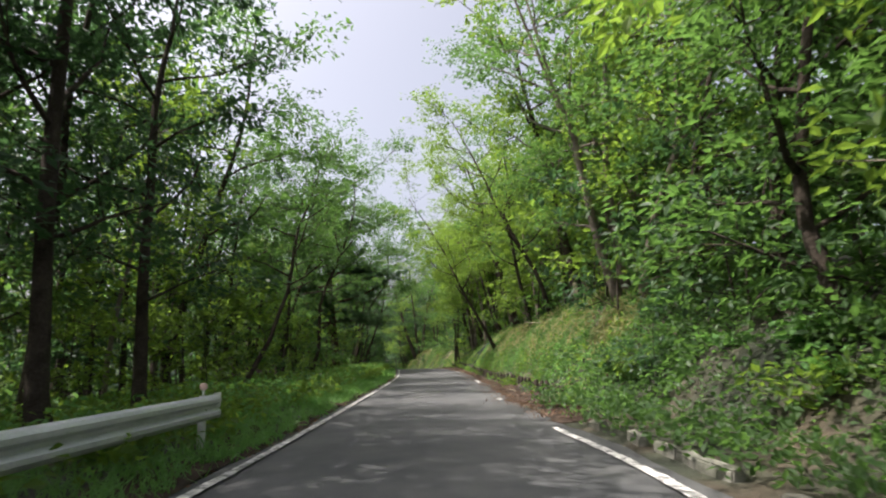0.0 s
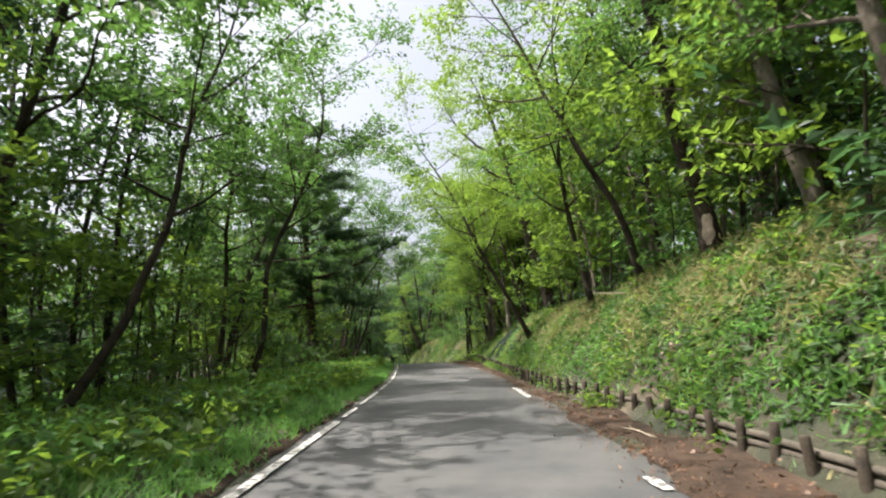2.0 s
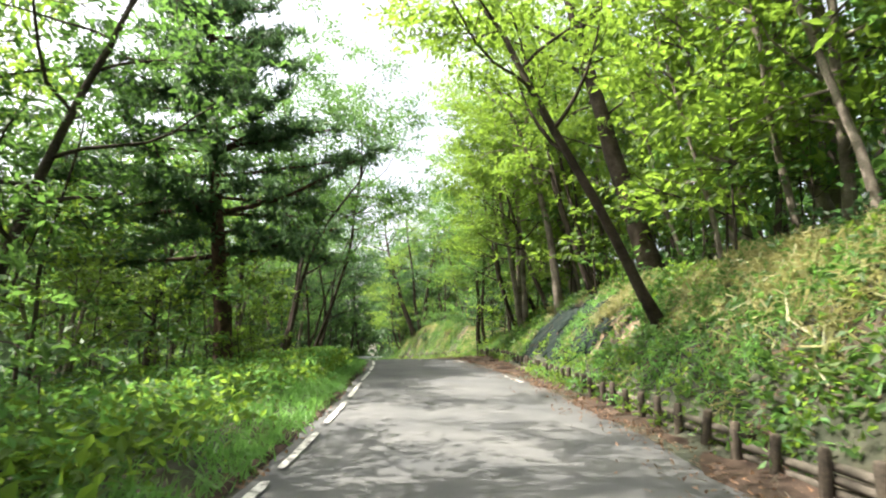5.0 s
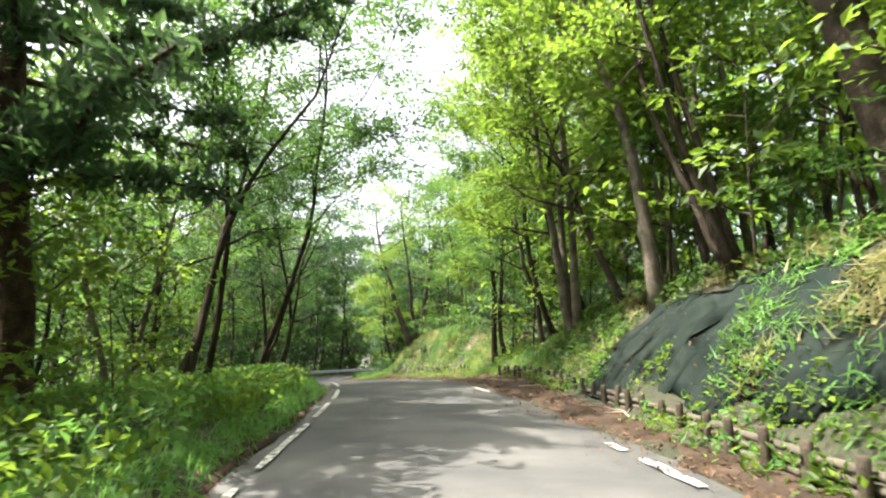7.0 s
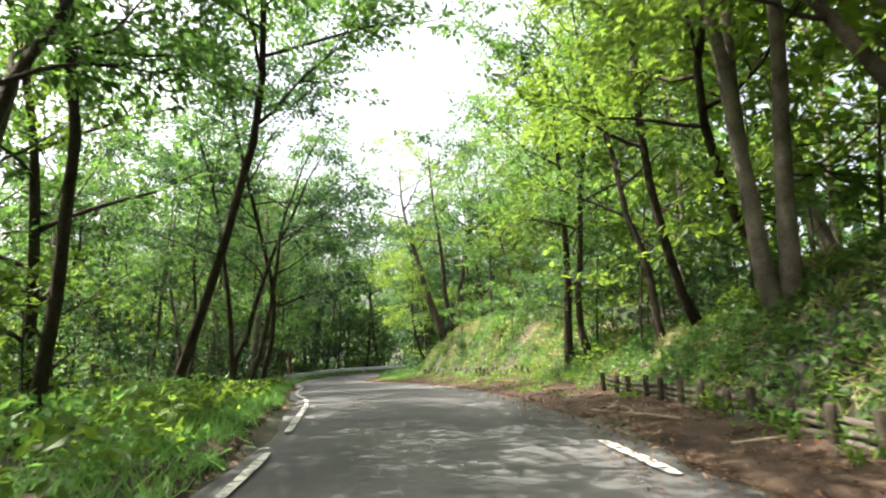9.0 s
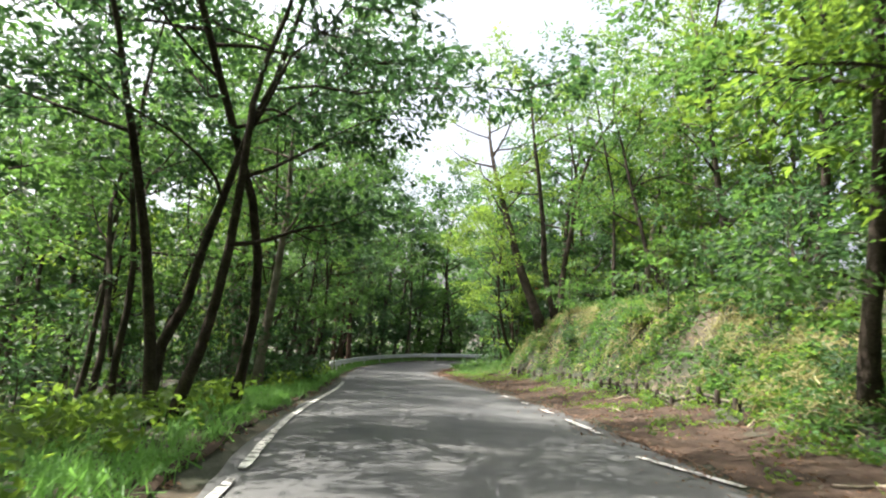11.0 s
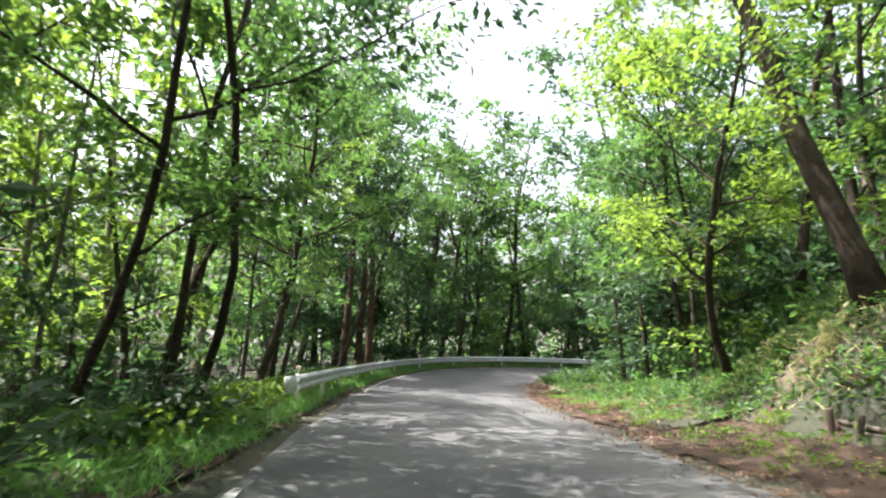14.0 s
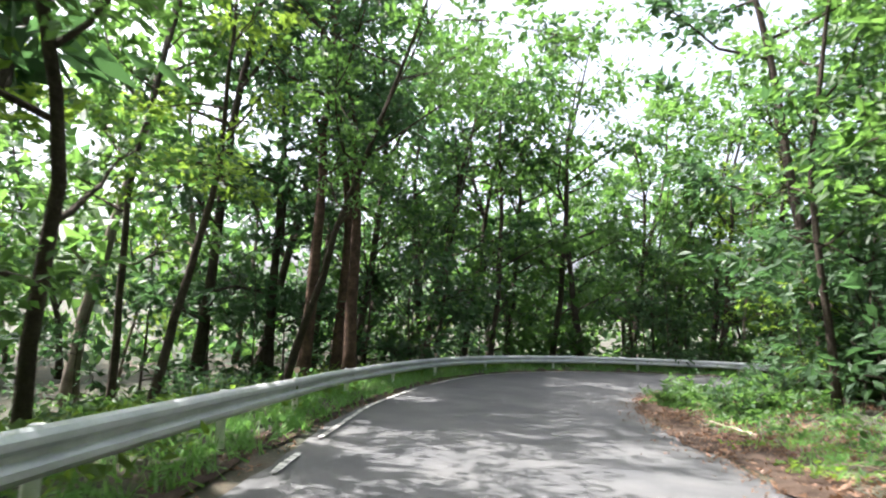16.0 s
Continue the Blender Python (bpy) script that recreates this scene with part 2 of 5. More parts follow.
def spline(points, step=0.5):
    """Catmull-Rom through points, at about even steps."""
    p = np.array(points, float)
    p = np.r_[[2 * p[0] - p[1]], p, [2 * p[-1] - p[-2]]]
    out = []
    for i in range(1, len(p) - 2):
        n = max(2, int(np.linalg.norm(p[i + 1][:2] - p[i][:2]) / step))
        t = np.linspace(0, 1, n, endpoint=False)[:, None]
        a, b_, c, d = p[i - 1], p[i], p[i + 1], p[i + 2]
        out.append(0.5 * (2 * b_ + (c - a) * t + (2 * a - 5 * b_ + 4 * c - d) * t**2 + (3 * b_ - a - 3 * c + d) * t**3))
    out.append(p[-2:-1])
    return np.concatenate(out)


ROAD = spline(STATIONS)
LEFT, RIGHT = ROAD[:, :2], ROAD[:, 2:]
MIDDLE = (LEFT + RIGHT) / 2
HALF = np.linalg.norm(LEFT - RIGHT, axis=1) / 2
AHEAD = np.gradient(MIDDLE, axis=0)
AHEAD /= np.linalg.norm(AHEAD, axis=1)[:, None]
TO_RIGHT = np.stack([AHEAD[:, 1], -AHEAD[:, 0]], 1)
STRETCH = np.r_[0, np.cumsum(np.linalg.norm(np.diff(MIDDLE, axis=0), axis=1))]
STRETCH -= np.interp(0.0, MIDDLE[:100, 1], STRETCH[:100])


def road_coords(x, y):
    """Stretch along the road and metres beyond the left (negative) or right (positive) line; 0 on the road."""
    x, y = np.atleast_1d(x).astype(float), np.atleast_1d(y).astype(float)
    s, d = np.empty(len(x)), np.empty(len(x))
    for a in range(0, len(x), 4000):
        px, py = x[a:a + 4000], y[a:a + 4000]
        far = (px[:, None] - MIDDLE[None, :, 0]) ** 2 + (py[:, None] - MIDDLE[None, :, 1]) ** 2
        k = far.argmin(1)
        off = np.sqrt(far[np.arange(len(px)), k])
        side = np.sign((px - MIDDLE[k, 0]) * TO_RIGHT[k, 0] + (py - MIDDLE[k, 1]) * TO_RIGHT[k, 1])
        s[a:a + 4000] = STRETCH[k] + (px - MIDDLE[k, 0]) * AHEAD[k, 0] + (py - MIDDLE[k, 1]) * AHEAD[k, 1]
        d[a:a + 4000] = side * np.maximum(off - HALF[k], 0)
    return s, d


def smooth(t):
    t = np.clip(t, 0, 1)
    return t * t * (3 - 2 * t)


# stretch, height, start beyond the line, width, rise of the verge
BANK = [(-60, 1.4, 1.8, 4.0, 0.05), (0, 1.6, 1.8, 3.6, 0.05), (10, 2.0, 1.6, 3.2, 0.05), (17, 3.0, 1.6, 3.4, 0.05), (21, 3.3, 1.5, 3.5, 0.05), (27, 3.15, 1.15, 3.5, 0.05),
        (31, 2.8, 1.0, 3.4, 0.05), (42, 2.65, 1.12, 3.0, 0.05), (48, 2.65, 1.5, 3.0, 0.06), (53, 2.35, 2.1, 3.0, 0.08), (57, 2.2, 2.5, 3.4, 0.1), (61, 1.5, 2.8, 4.5, 0.12),
        (68, 1.8, 3.0, 4.4, 0.2), (74, 3.0, 3.1, 2.8, 0.3), (84, 3.3, 2.95, 2.5, 0.3), (88, 3.0, 2.95, 2.8, 0.3), (92, 1.4, 3.0, 4.0, 0.2), (97, 0.7, 3.0, 6.0, 0.1), (130, 1.2, 2.0, 6.0, 0.05), (260, 1.5, 2.0, 6.0, 0.05)]


def bank_at(s):
    k = np.array(BANK, float)
    return [np.interp(s, k[:, 0], k[:, n]) for n in (1, 2, 3, 4)]


def rough_ground(x, y):
    return 0.5 * np.sin(x * 0.9 + 1.3 * np.sin(y * 0.55)) * np.sin(y * 0.8 + np.sin(x * 0.6)) + 0.5 * np.sin(2.3 * x + 0.7 * y) * np.sin(1.9 * y - 0.8 * x)


def climb(s):
    """Height of the road's middle: downhill in its last part, with a small rise through the bend."""
    s = np.asarray(s, float)
    return 0.55 * smooth((s - 98) / 26) + grade(np.interp(s, STRETCH, MIDDLE[:, 0]), np.interp(s, STRETCH, MIDDLE[:, 1]))


def level(p):
    """Height of the road's surface level under points."""
    return climb(road_coords(p[:, 0], p[:, 1])[0])


def ground(x, y):
    """Height of the ground."""
    x, y = np.atleast_1d(x).astype(float), np.atleast_1d(y).astype(float)
    s, d = road_coords(x, y)
    z = np.full(len(x), -0.07)
    h, toe, w, verge = bank_at(s)
    u = d - toe
    right = h * (1 - (1 - np.clip(u / w, 0, 1)) ** 1.8) + np.maximum(u - w, 0) * 0.13 + verge * smooth(d / toe) + 0.03 * smooth(d / 0.5)
    right = np.minimum(right, 9.0)
    e = -d
    fall = np.interp(s, [0, 50, 70, 200], [0.05, 0.06, 0.2, 0.2])
    steep = np.interp(s, [12, 26, 90, 112], [0.02, 0.2, 0.22, 0.05])
    left = 0.10 * smooth((e - 0.25) / 0.7) - fall * np.clip(e - 1.6, 0, 5) - steep * np.clip(e - 6.6, 0, 46)
    z = np.where(d > 0, right - 0.05, np.where(d < 0, left - 0.05, z))
    z += climb(s) + (rough_ground(x, y) * 0.14 + rough_ground(2.1 * x + 5, 2.1 * y) * 0.12) * smooth((np.abs(d) - 1.3) / 2.0)
    return z


def ground_at(x, y):
    return float(ground([x], [y])[0])


def beside(s, d):
    """World place at a stretch of the road and a distance beyond its line (left negative)."""
    k = int(np.clip(np.searchsorted(STRETCH, s), 0, len(STRETCH) - 1))
    p = MIDDLE[k] + TO_RIGHT[k] * (d + math.copysign(HALF[k], d))
    return float(p[0]), float(p[1])


def axis_steps(lo, hi, step, far):
    inner = np.arange(lo, hi + step / 2, step)
    out, s, p = [], step, hi
    while p < far:
        s *= 1.35
        p += s
        out.append(p)
    low, s, p = [], step, lo
    while p > -far:
        s *= 1.35
        p -= s
        low.append(p)
    return np.r_[low[::-1], inner, out]


def build_ground():
    xs, ys = axis_steps(-36, 16, 0.6, 1600), axis_steps(-8, 126, 0.7, 1700)
    X, Y = np.meshgrid(xs, ys)
    Z = ground(X.ravel(), Y.ravel())
    g = Geo()
    nx, ny = len(xs), len(ys)
    i = (np.arange(ny - 1)[:, None] * nx + np.arange(nx - 1)[None]).ravel()
    g.add(np.stack([X.ravel(), Y.ravel(), Z], 1), None, np.stack([i, i + 1, i + nx + 1, i + nx], 1))
    ob = new("ground", g.mesh("ground", [FLOOR]))
    tagged(ob, "mossy forest floor with soil, roots and rising bank", "ground", kind="structure")


def build_road():
    g = Geo()
    n = len(MIDDLE)
    rng = np.random.default_rng(4)
    wl = 0.32 + 0.06 * np.sin(STRETCH * 0.9) + rng.normal(0, 0.02, n)
    wr = 0.55 + 0.10 * np.sin(STRETCH * 0.7 + 1) + rng.normal(0, 0.03, n)
    rows = []
    for f in (0.0, 0.02, 0.25, 0.5, 0.75, 0.98, 1.0):
        a, b_ = LEFT - TO_RIGHT * wl[:, None], RIGHT + TO_RIGHT * wr[:, None]
        p = a + (b_ - a) * f
        z = level(p) + (0.03 * (1 - (2 * f - 1) ** 2) - 0.03 if 0 < f < 1 else -0.12)
        rows.append(np.c_[p, z])
    v = np.stack(rows, 1).reshape(-1, 3)
    k = len(rows)
    i = (np.arange(n - 1)[:, None] * k + np.arange(k - 1)[None]).ravel()
    g.add(v, None, np.stack([i, i + 1, i + k + 1, i + k], 1))
    ob = new("road", g.mesh("road", [ASPHALT]))
    tagged(ob, "narrow weathered grey asphalt forest road", "road", kind="structure")


def line_piece(name, pts, ways, s, width, label):
    """A strip of paint 5 mm over the asphalt, with uneven edges."""
    rng = np.random.default_rng(int(abs(pts[0][1]) * 10))
    g = Geo()
    n = len(pts)
    e = width / 2 * (1 + rng.normal(0, 0.10, (n, 2)))
    e[0] *= 0.7
    e[-1] *= 0.7
    a, b_ = pts - ways * e[:, :1], pts + ways * e[:, 1:]
    v = np.stack([np.c_[a, np.full(n, 0.0)], np.c_[b_, np.full(n, 0.0)]], 1).reshape(-1, 3)
    v[:, 2] = 0.006 + level(v)
    i = np.arange(n - 1) * 2
    g.add(v, None, np.stack([i, i + 1, i + 3, i + 2], 1))
    ob = new(name, g.mesh(name, [PAINT], False))
    tagged(ob, label, "road marking", "edge lines", "structure")


def build_lines():
    fine = np.arange(STRETCH[0], STRETCH[-1], 0.25)

    def run(edge, a, b_, width):
        s = fine[(fine >= a) & (fine <= b_)]
        if len(s) < 3:
            return
        p = np.stack([np.interp(s, STRETCH, edge[:, k]) for k in (0, 1)], 1)
        w = np.stack([np.interp(s, STRETCH, TO_RIGHT[:, k]) for k in (0, 1)], 1)
        line_piece("edge_line", p, w, s, width, "worn white painted edge line on asphalt")

    for a, b_ in ((-14, 24.0), (24.3, 26.4), (26.9, 30.6), (31.0, 33.5), (33.9, 36.2), (36.6, 39.4), (39.8, 43.2), (43.6, 47), (47.6, 50.2), (50.7, 53.2), (54.2, 62.5), (62.8, 81.5), (82.6, 83.2), (84.0, 84.3), (94.5, 96.0), (97, 106), (107, 127)):
        run(LEFT, a, b_, 0.13 if a < 20 else (0.105 if a < 60 else (0.125 if a < 80 else 0.09)))
    for a, b_ in ((-14, 12.8), (18.4, 19.2), (20.4, 20.8), (27.2, 30.4), (43.0, 44.6), (44.9, 45.5), (48.2, 48.7), (52.6, 54.6), (57.5, 58.2),
                  (68.6, 71.1), (72.1, 73.3), (74.7, 75.6), (77.0, 78.2), (79.2, 79.9), (81.5, 82.0)):
        run(RIGHT, a, b_, 0.15)


def build_old_line():
    """A short worn line outside the edge line where the verge widens."""
    p = np.linspace((-4.62, 65.2), (-3.6, 63.7), 9)
    w = np.tile(np.array((0.83, 0.56)), (9, 1))
    line_piece("edge_line", p, w, None, 0.13, "short worn white line on the widened verge")


def build_verge(name, side, s0, s1, reach, label):
    """Bare strip of soil and rotting leaves from the asphalt to the foot of the bank or the grass."""
    g = Geo()
    ss = np.arange(s0, s1, 0.4)
    across = np.linspace(0, 1, 8)
    v = []
    for s in ss:
        inner = 0.34 + 0.16 * math.sin(s * 1.3) + 0.10 * math.sin(s * 3.7 + 1) if side > 0 else 0.26 + 0.05 * math.sin(s * 2.3)
        outer = reach(s)
        for f in across:
            d = inner + (outer - inner) * f
            x, y = beside(s, side * d)
            z = ground_at(x, y) + 0.02 + 0.02 * math.sin(s * 4.1 + d * 6) if f > 0 else float(climb(s)) - 0.015
            if 0 < f < 0.4:
                z = max(z, float(climb(s)) + 0.012 + 0.03 * f * math.sin(s * 2.9) ** 2)
            v.append((x, y, z))
    n = len(across)
    i = (np.arange(len(ss) - 1)[:, None] * n + np.arange(n - 1)[None]).ravel()
    q = np.stack([i, i + n, i + n + 1, i + 1], 1) if side < 0 else np.stack([i, i + 1, i + n + 1, i + n], 1)
    g.add(v, None, q)
    tagged(new(name, g.mesh(name, [SOIL])), label, "verge", kind="structure")


build_ground()
build_road()
build_lines()
build_old_line()
build_verge("verge_right", 1, 12.5, 126, lambda s: float(bank_at(s)[1]) + 0.15 if s < 88 else 1.5 + 0.4 * math.sin(s * 0.9), "brown soil verge covered with rotting leaves")
build_verge("verge_left", -1, -10, 126, lambda s: 0.62 + 0.1 * math.sin(s * 1.1) + (0.35 if s < 14 else 0.0), "dark narrow soil strip beside the asphalt")


# ---- bare soil on the cut bank ----
SAND = surface("sandy_soil", (0.11, 0.08, 0.052), (0.3, 0.24, 0.165), 2.6, 0.95, 30, 0.6, 1.0, 0.04)
BARE = [(3.0, 42.6, 0.75, 0.7), (3.2, 41.0, 0.6, 0.45), (-8.9, 84.8, 0.8, 0.6)]


def build_bare_soil(x, y, along, across, seed):
    """An eroded scoop of pale soil that lies over the slope, with a ragged rim."""
    r_ = np.random.default_rng(seed)
    g = Geo()
    n, rings = 22, 5
    rim = 1 + 0.25 * np.sin(np.arange(n) * 0.86 + seed) + r_.normal(0, 0.12, n)
    pts = [(x, y)]
    for k in range(1, rings + 1):
        a = np.linspace(0, 2 * np.pi, n, endpoint=False)
        f = k / rings
        pts += list(np.stack([x + across * f * rim * np.cos(a), y + along * f * rim * np.sin(a)], 1))
    pts = np.array(pts)
    lift = np.r_[0.05, np.repeat(np.linspace(0.06, -0.05, rings), n)] + r_.normal(0, 0.018, len(pts))
    tri = [[0, 1 + j, 1 + (j + 1) % n] for j in range(n)]
    quad = [[1 + (k - 1) * n + j, 1 + k * n + j, 1 + k * n + (j + 1) % n, 1 + (k - 1) * n + (j + 1) % n] for k in range(1, rings) for j in range(n)]
    g.add(np.c_[pts, ground(pts[:, 0], pts[:, 1]) + lift], tri, quad)
    tagged(new("bare_soil", g.mesh("bare_soil", [SAND])), "pale eroded sandy soil showing on the bank", "bare soil", kind="structure")


for i, (bx, by, ba, bc) in enumerate(BARE):
    build_bare_soil(bx, by, ba, bc, 500 + i)


# ---- slope sheet on the cut bank ----
def build_slope_sheet():
    g = Geo()
    ss, ds = np.arange(41.6, 51.4, 0.25), np.arange(1.5, 4.9, 0.25)
    v = []
    for s in ss:
        for d in ds:
            top = 3.5 + 0.25 * math.sin(s * 1.7) - 0.075 * (s - 46.5) ** 2
            x, y = beside(s + 0.25 * math.sin(d * 4.0) + 0.1 * math.sin(d * 9), min(d + 0.12 * math.sin(s * 3.3), max(top, 1.8)))
            v.append((x, y, ground_at(x, y) + 0.06 + 0.06 * math.sin(s * 2.1 + d) * math.sin(d * 3) + 0.05 * math.sin(s * 5 + 2 * d) * math.sin(s * 2.7 - 3 * d)))
    n = len(ds)
    i = (np.arange(len(ss) - 1)[:, None] * n + np.arange(n - 1)[None]).ravel()
    g.add(v, None, np.stack([i, i + 1, i + n + 1, i + n], 1))
    me = g.mesh("slope_sheet", [MAT_SHEET])
    ob = new("slope_sheet", me)
    sol = ob.modifiers.new("thick", "SOLIDIFY")
    sol.thickness = 0.02
    tagged(ob, "dark grey-green erosion sheet draped over the cut bank", "slope sheet", kind="structure")


build_slope_sheet()


# ---- trees ----
def tree_meshes(seed, height, radius, crown_from, crown_r, tips, per_tip, leaf, bark, leafmat, lean=0.0, forks=1, flat=0.35, spray=0.55, sides=8, rise=0.05, twig_steps=2, wobble=0.06):
    """A broadleaf tree: trunk with limbs, and a crown of leaf sprays on the twigs. Leans towards +x."""
    rng = np.random.default_rng(seed)
    wood, crown = Geo(), Geo()
    ends = []
    stems = []
    for f in range(forks):
        a = 2 * math.pi * f / forks + rng.uniform(0, 1)
        spread = 0.0 if forks == 1 else rng.uniform(0.10, 0.2)
        d = np.array([lean + spread * math.cos(a), spread * math.sin(a), 1.0])
        n = 12
        p = [np.array([0.12 * (forks > 1) * math.cos(a), 0.12 * (forks > 1) * math.sin(a), -0.25])]
        for i in range(n):
            d = d + rng.normal(0, wobble, 3) - np.array([lean * 0.05, 0, 0])
            d[2] = max(d[2], 0.7)
            p.append(p[-1] + d / np.linalg.norm(d) * (height + 0.25) / n)
        p = np.array(p)
        r = radius / (forks**0.35) * (1 - 0.86 * np.linspace(0, 1, n + 1) ** 1.1)
        r[0] *= 1.5
        r[1] *= 1.08
        stems.append((p, r, tube(wood, p, r, sides, 0, rng=rng, lumps=0.06)))
        if f:
            joint(wood, stems[0][2], stems[f][2])
    limbs = max(5, int(tips**0.5 * 1.25))
    k = 0
    for li in range(limbs):
        p, r, root = stems[li % forks]
        u = crown_from + (0.97 - crown_from) * (li + rng.uniform(0, 0.9)) / limbs
        i = u * (len(p) - 1)
        at = p[int(i)] + (p[min(int(i) + 1, len(p) - 1)] - p[int(i)]) * (i % 1)
        rr = np.interp(i, np.arange(len(p)), r)
        az = li * 2.4 + rng.uniform(-0.5, 0.5)
        shape = math.sin(math.pi * min(1, 0.25 + 0.75 * (1 - (u - crown_from) / (1 - crown_from)) ** 0.8)) ** 0.5 if u > crown_from else 1
        length = crown_r * (0.45 + 0.6 * shape) * rng.uniform(0.75, 1.15)
        way = np.array([math.cos(az), math.sin(az), rng.uniform(0.15, 0.7)])
        limb = bend(at, way, length, 6, rng, 0.3, rise)
        lr = min(rr * 0.6, 0.018 * length + 0.012) * np.linspace(1, 0.22, 7)
        skip = 2 if twig_steps == 1 else 1
        grown = tube(wood, limb[::skip], lr[::skip], 4, 0, cap=False)
        joint(wood, root + int(i) * sides, grown)
        per = max(2, tips // limbs)
        for _ in range(per):
            w = rng.uniform(0.3, 1.0)
            q = w * 6
            b0 = limb[int(min(q, 5.99))] + (limb[min(int(q) + 1, 6)] - limb[int(min(q, 5.99))]) * (q % 1)
            ax = limb[-1] - limb[0]
            sd = ax / np.linalg.norm(ax) + rng.normal(0, 0.75, 3) * np.array([1, 1, 0.45])
            twig = bend(b0, sd, rng.uniform(0.5, 1.15) * (0.55 + 0.16 * crown_r), 2, rng, 0.4, -0.02)
            if twig_steps and rng.uniform() < 0.55:
                joint(wood, grown + int(q / skip) * 4, tube(wood, twig, np.linspace(0.35, 0.12, 3) * 0.045, 3, 0, cap=False))
            ends.append((twig[1], twig[-1], sd / np.linalg.norm(sd)))
    A = np.array([e[0] for e in ends])
    B = np.array([e[1] for e in ends])
    D = np.array([e[2] for e in ends])
    idx = np.repeat(np.arange(len(ends)), per_tip)
    f = rng.uniform(0.1, 1.15, len(idx))[:, None]
    tuft = rng.normal(0, spray * 0.5, (len(ends), 4, 3)) * np.array([1, 1, flat])
    c = A[idx] + (B[idx] - A[idx]) * f + tuft[idx, rng.integers(0, 4, len(idx))] + rng.normal(0, spray * 0.2, (len(idx), 3)) * np.array([1, 1, 0.5])
    out = (c - A[idx]) + D[idx] * 0.3
    out[:, 2] *= 0.4
    out /= np.linalg.norm(out, axis=1)[:, None] + 1e-9
    leaf_cloud(crown, c, out, leaf, rng, droop=0.3, tilt=0.45, single=leaf > 0.5)
    return wood.mesh("trunk", [bark]), crown.mesh("crown", [leafmat], False)


def pine_meshes(seed, height, radius, first, reach, tuft=0.2, broad=0.2, whorl=(3, 5)):
    """A pine: straight trunk and tiers of long level limbs with tufts of needles."""
    rng = np.random.default_rng(seed)
    wood, crown = Geo(), Geo()
    n = 12
    p = np.cumsum(np.r_[[[0, 0, -0.3]], rng.normal(0, 0.05, (n, 3)) * np.array([1, 1, 0]) + np.array([0, 0, (height + 0.3) / n])], 0)
    r = radius * (1 - 0.9 * np.linspace(0, 1, n + 1))
    r[0] *= 1.3
    tube(wood, p, r, 9, 0, rng=rng, lumps=0.07)
    cs, ds = [], []
    z = first
    while z < height * 0.98:
        u = (z - first) / (height - first)
        for _ in range(rng.integers(*whorl)):
            az = rng.uniform(0, 2 * math.pi)
            L = reach * (1 - 0.75 * u) * rng.uniform(0.6, 1.1)
            at = np.array([np.interp(z, p[:, 2], p[:, k]) for k in (0, 1)] + [z])
            limb = bend(at, (math.cos(az), math.sin(az), rng.uniform(-0.05, 0.25)), L, 5, rng, 0.22, 0.01)
            tube(wood, limb, np.linspace(1, 0.2, 6) * (0.014 * L + 0.014), 5, 0, cap=False)
            for _ in range(int(6 + 5 * L)):
                q = rng.uniform(1.2, 5)
                b0 = limb[int(min(q, 4.99))] + (limb[min(int(q) + 1, 5)] - limb[int(min(q, 4.99))]) * (q % 1)
                sd = (limb[-1] - limb[0]) / L + rng.normal(0, 0.7, 3) * np.array([1, 1, 0.3])
                tw = bend(b0, sd, rng.uniform(0.3, 0.8), 2, rng, 0.3, 0.05)
                tube(wood, tw, np.linspace(0.012, 0.004, 3), 3, 0, cap=False)
                m_ = 17
                f = rng.uniform(0.1, 1.1, m_)[:, None]
                cs.append(tw[0] + (tw[-1] - tw[0]) * f + rng.normal(0, 0.10, (m_, 3)))
                w = (tw[-1] - tw[0]) / np.linalg.norm(tw[-1] - tw[0]) + rng.normal(0, 0.6, (m_, 3))
                ds.append(w / np.linalg.norm(w, axis=1)[:, None])
        z += rng.uniform(0.55, 0.95)
    leaf_cloud(crown, np.concatenate(cs), np.concatenate(ds), tuft, rng, droop=-0.15, tilt=0.9, width=broad)
    return wood.mesh("trunk", [BARK_PINE]), crown.mesh("crown", [NEEDLE], False)


def make_tree(name, meshes, label, group, category="tree"):
    e = new(name)
    e.empty_display_size = 0.3
    part("trunk", meshes[0], e)
    part("crown", meshes[1], e)
    tagged(e, label, category, group)
    return e


placed_trees = []


def plant(proto, x, y, turn=0.0, size=1.0, label="", tilt=0.0, sink=0.1, tall=1.0):
    """A copy of a tree on the ground at x, y."""
    z = ground_at(x, y) - sink
    m = pose(x, y, z, tilt, 0, turn)
    ob = copy_thing(proto, m)
    ob.matrix_basis = m @ Matrix.Diagonal((size, size, size * tall, 1))
    if label:
        tagged(ob, label)
    placed_trees.append((x, y))
    return ob


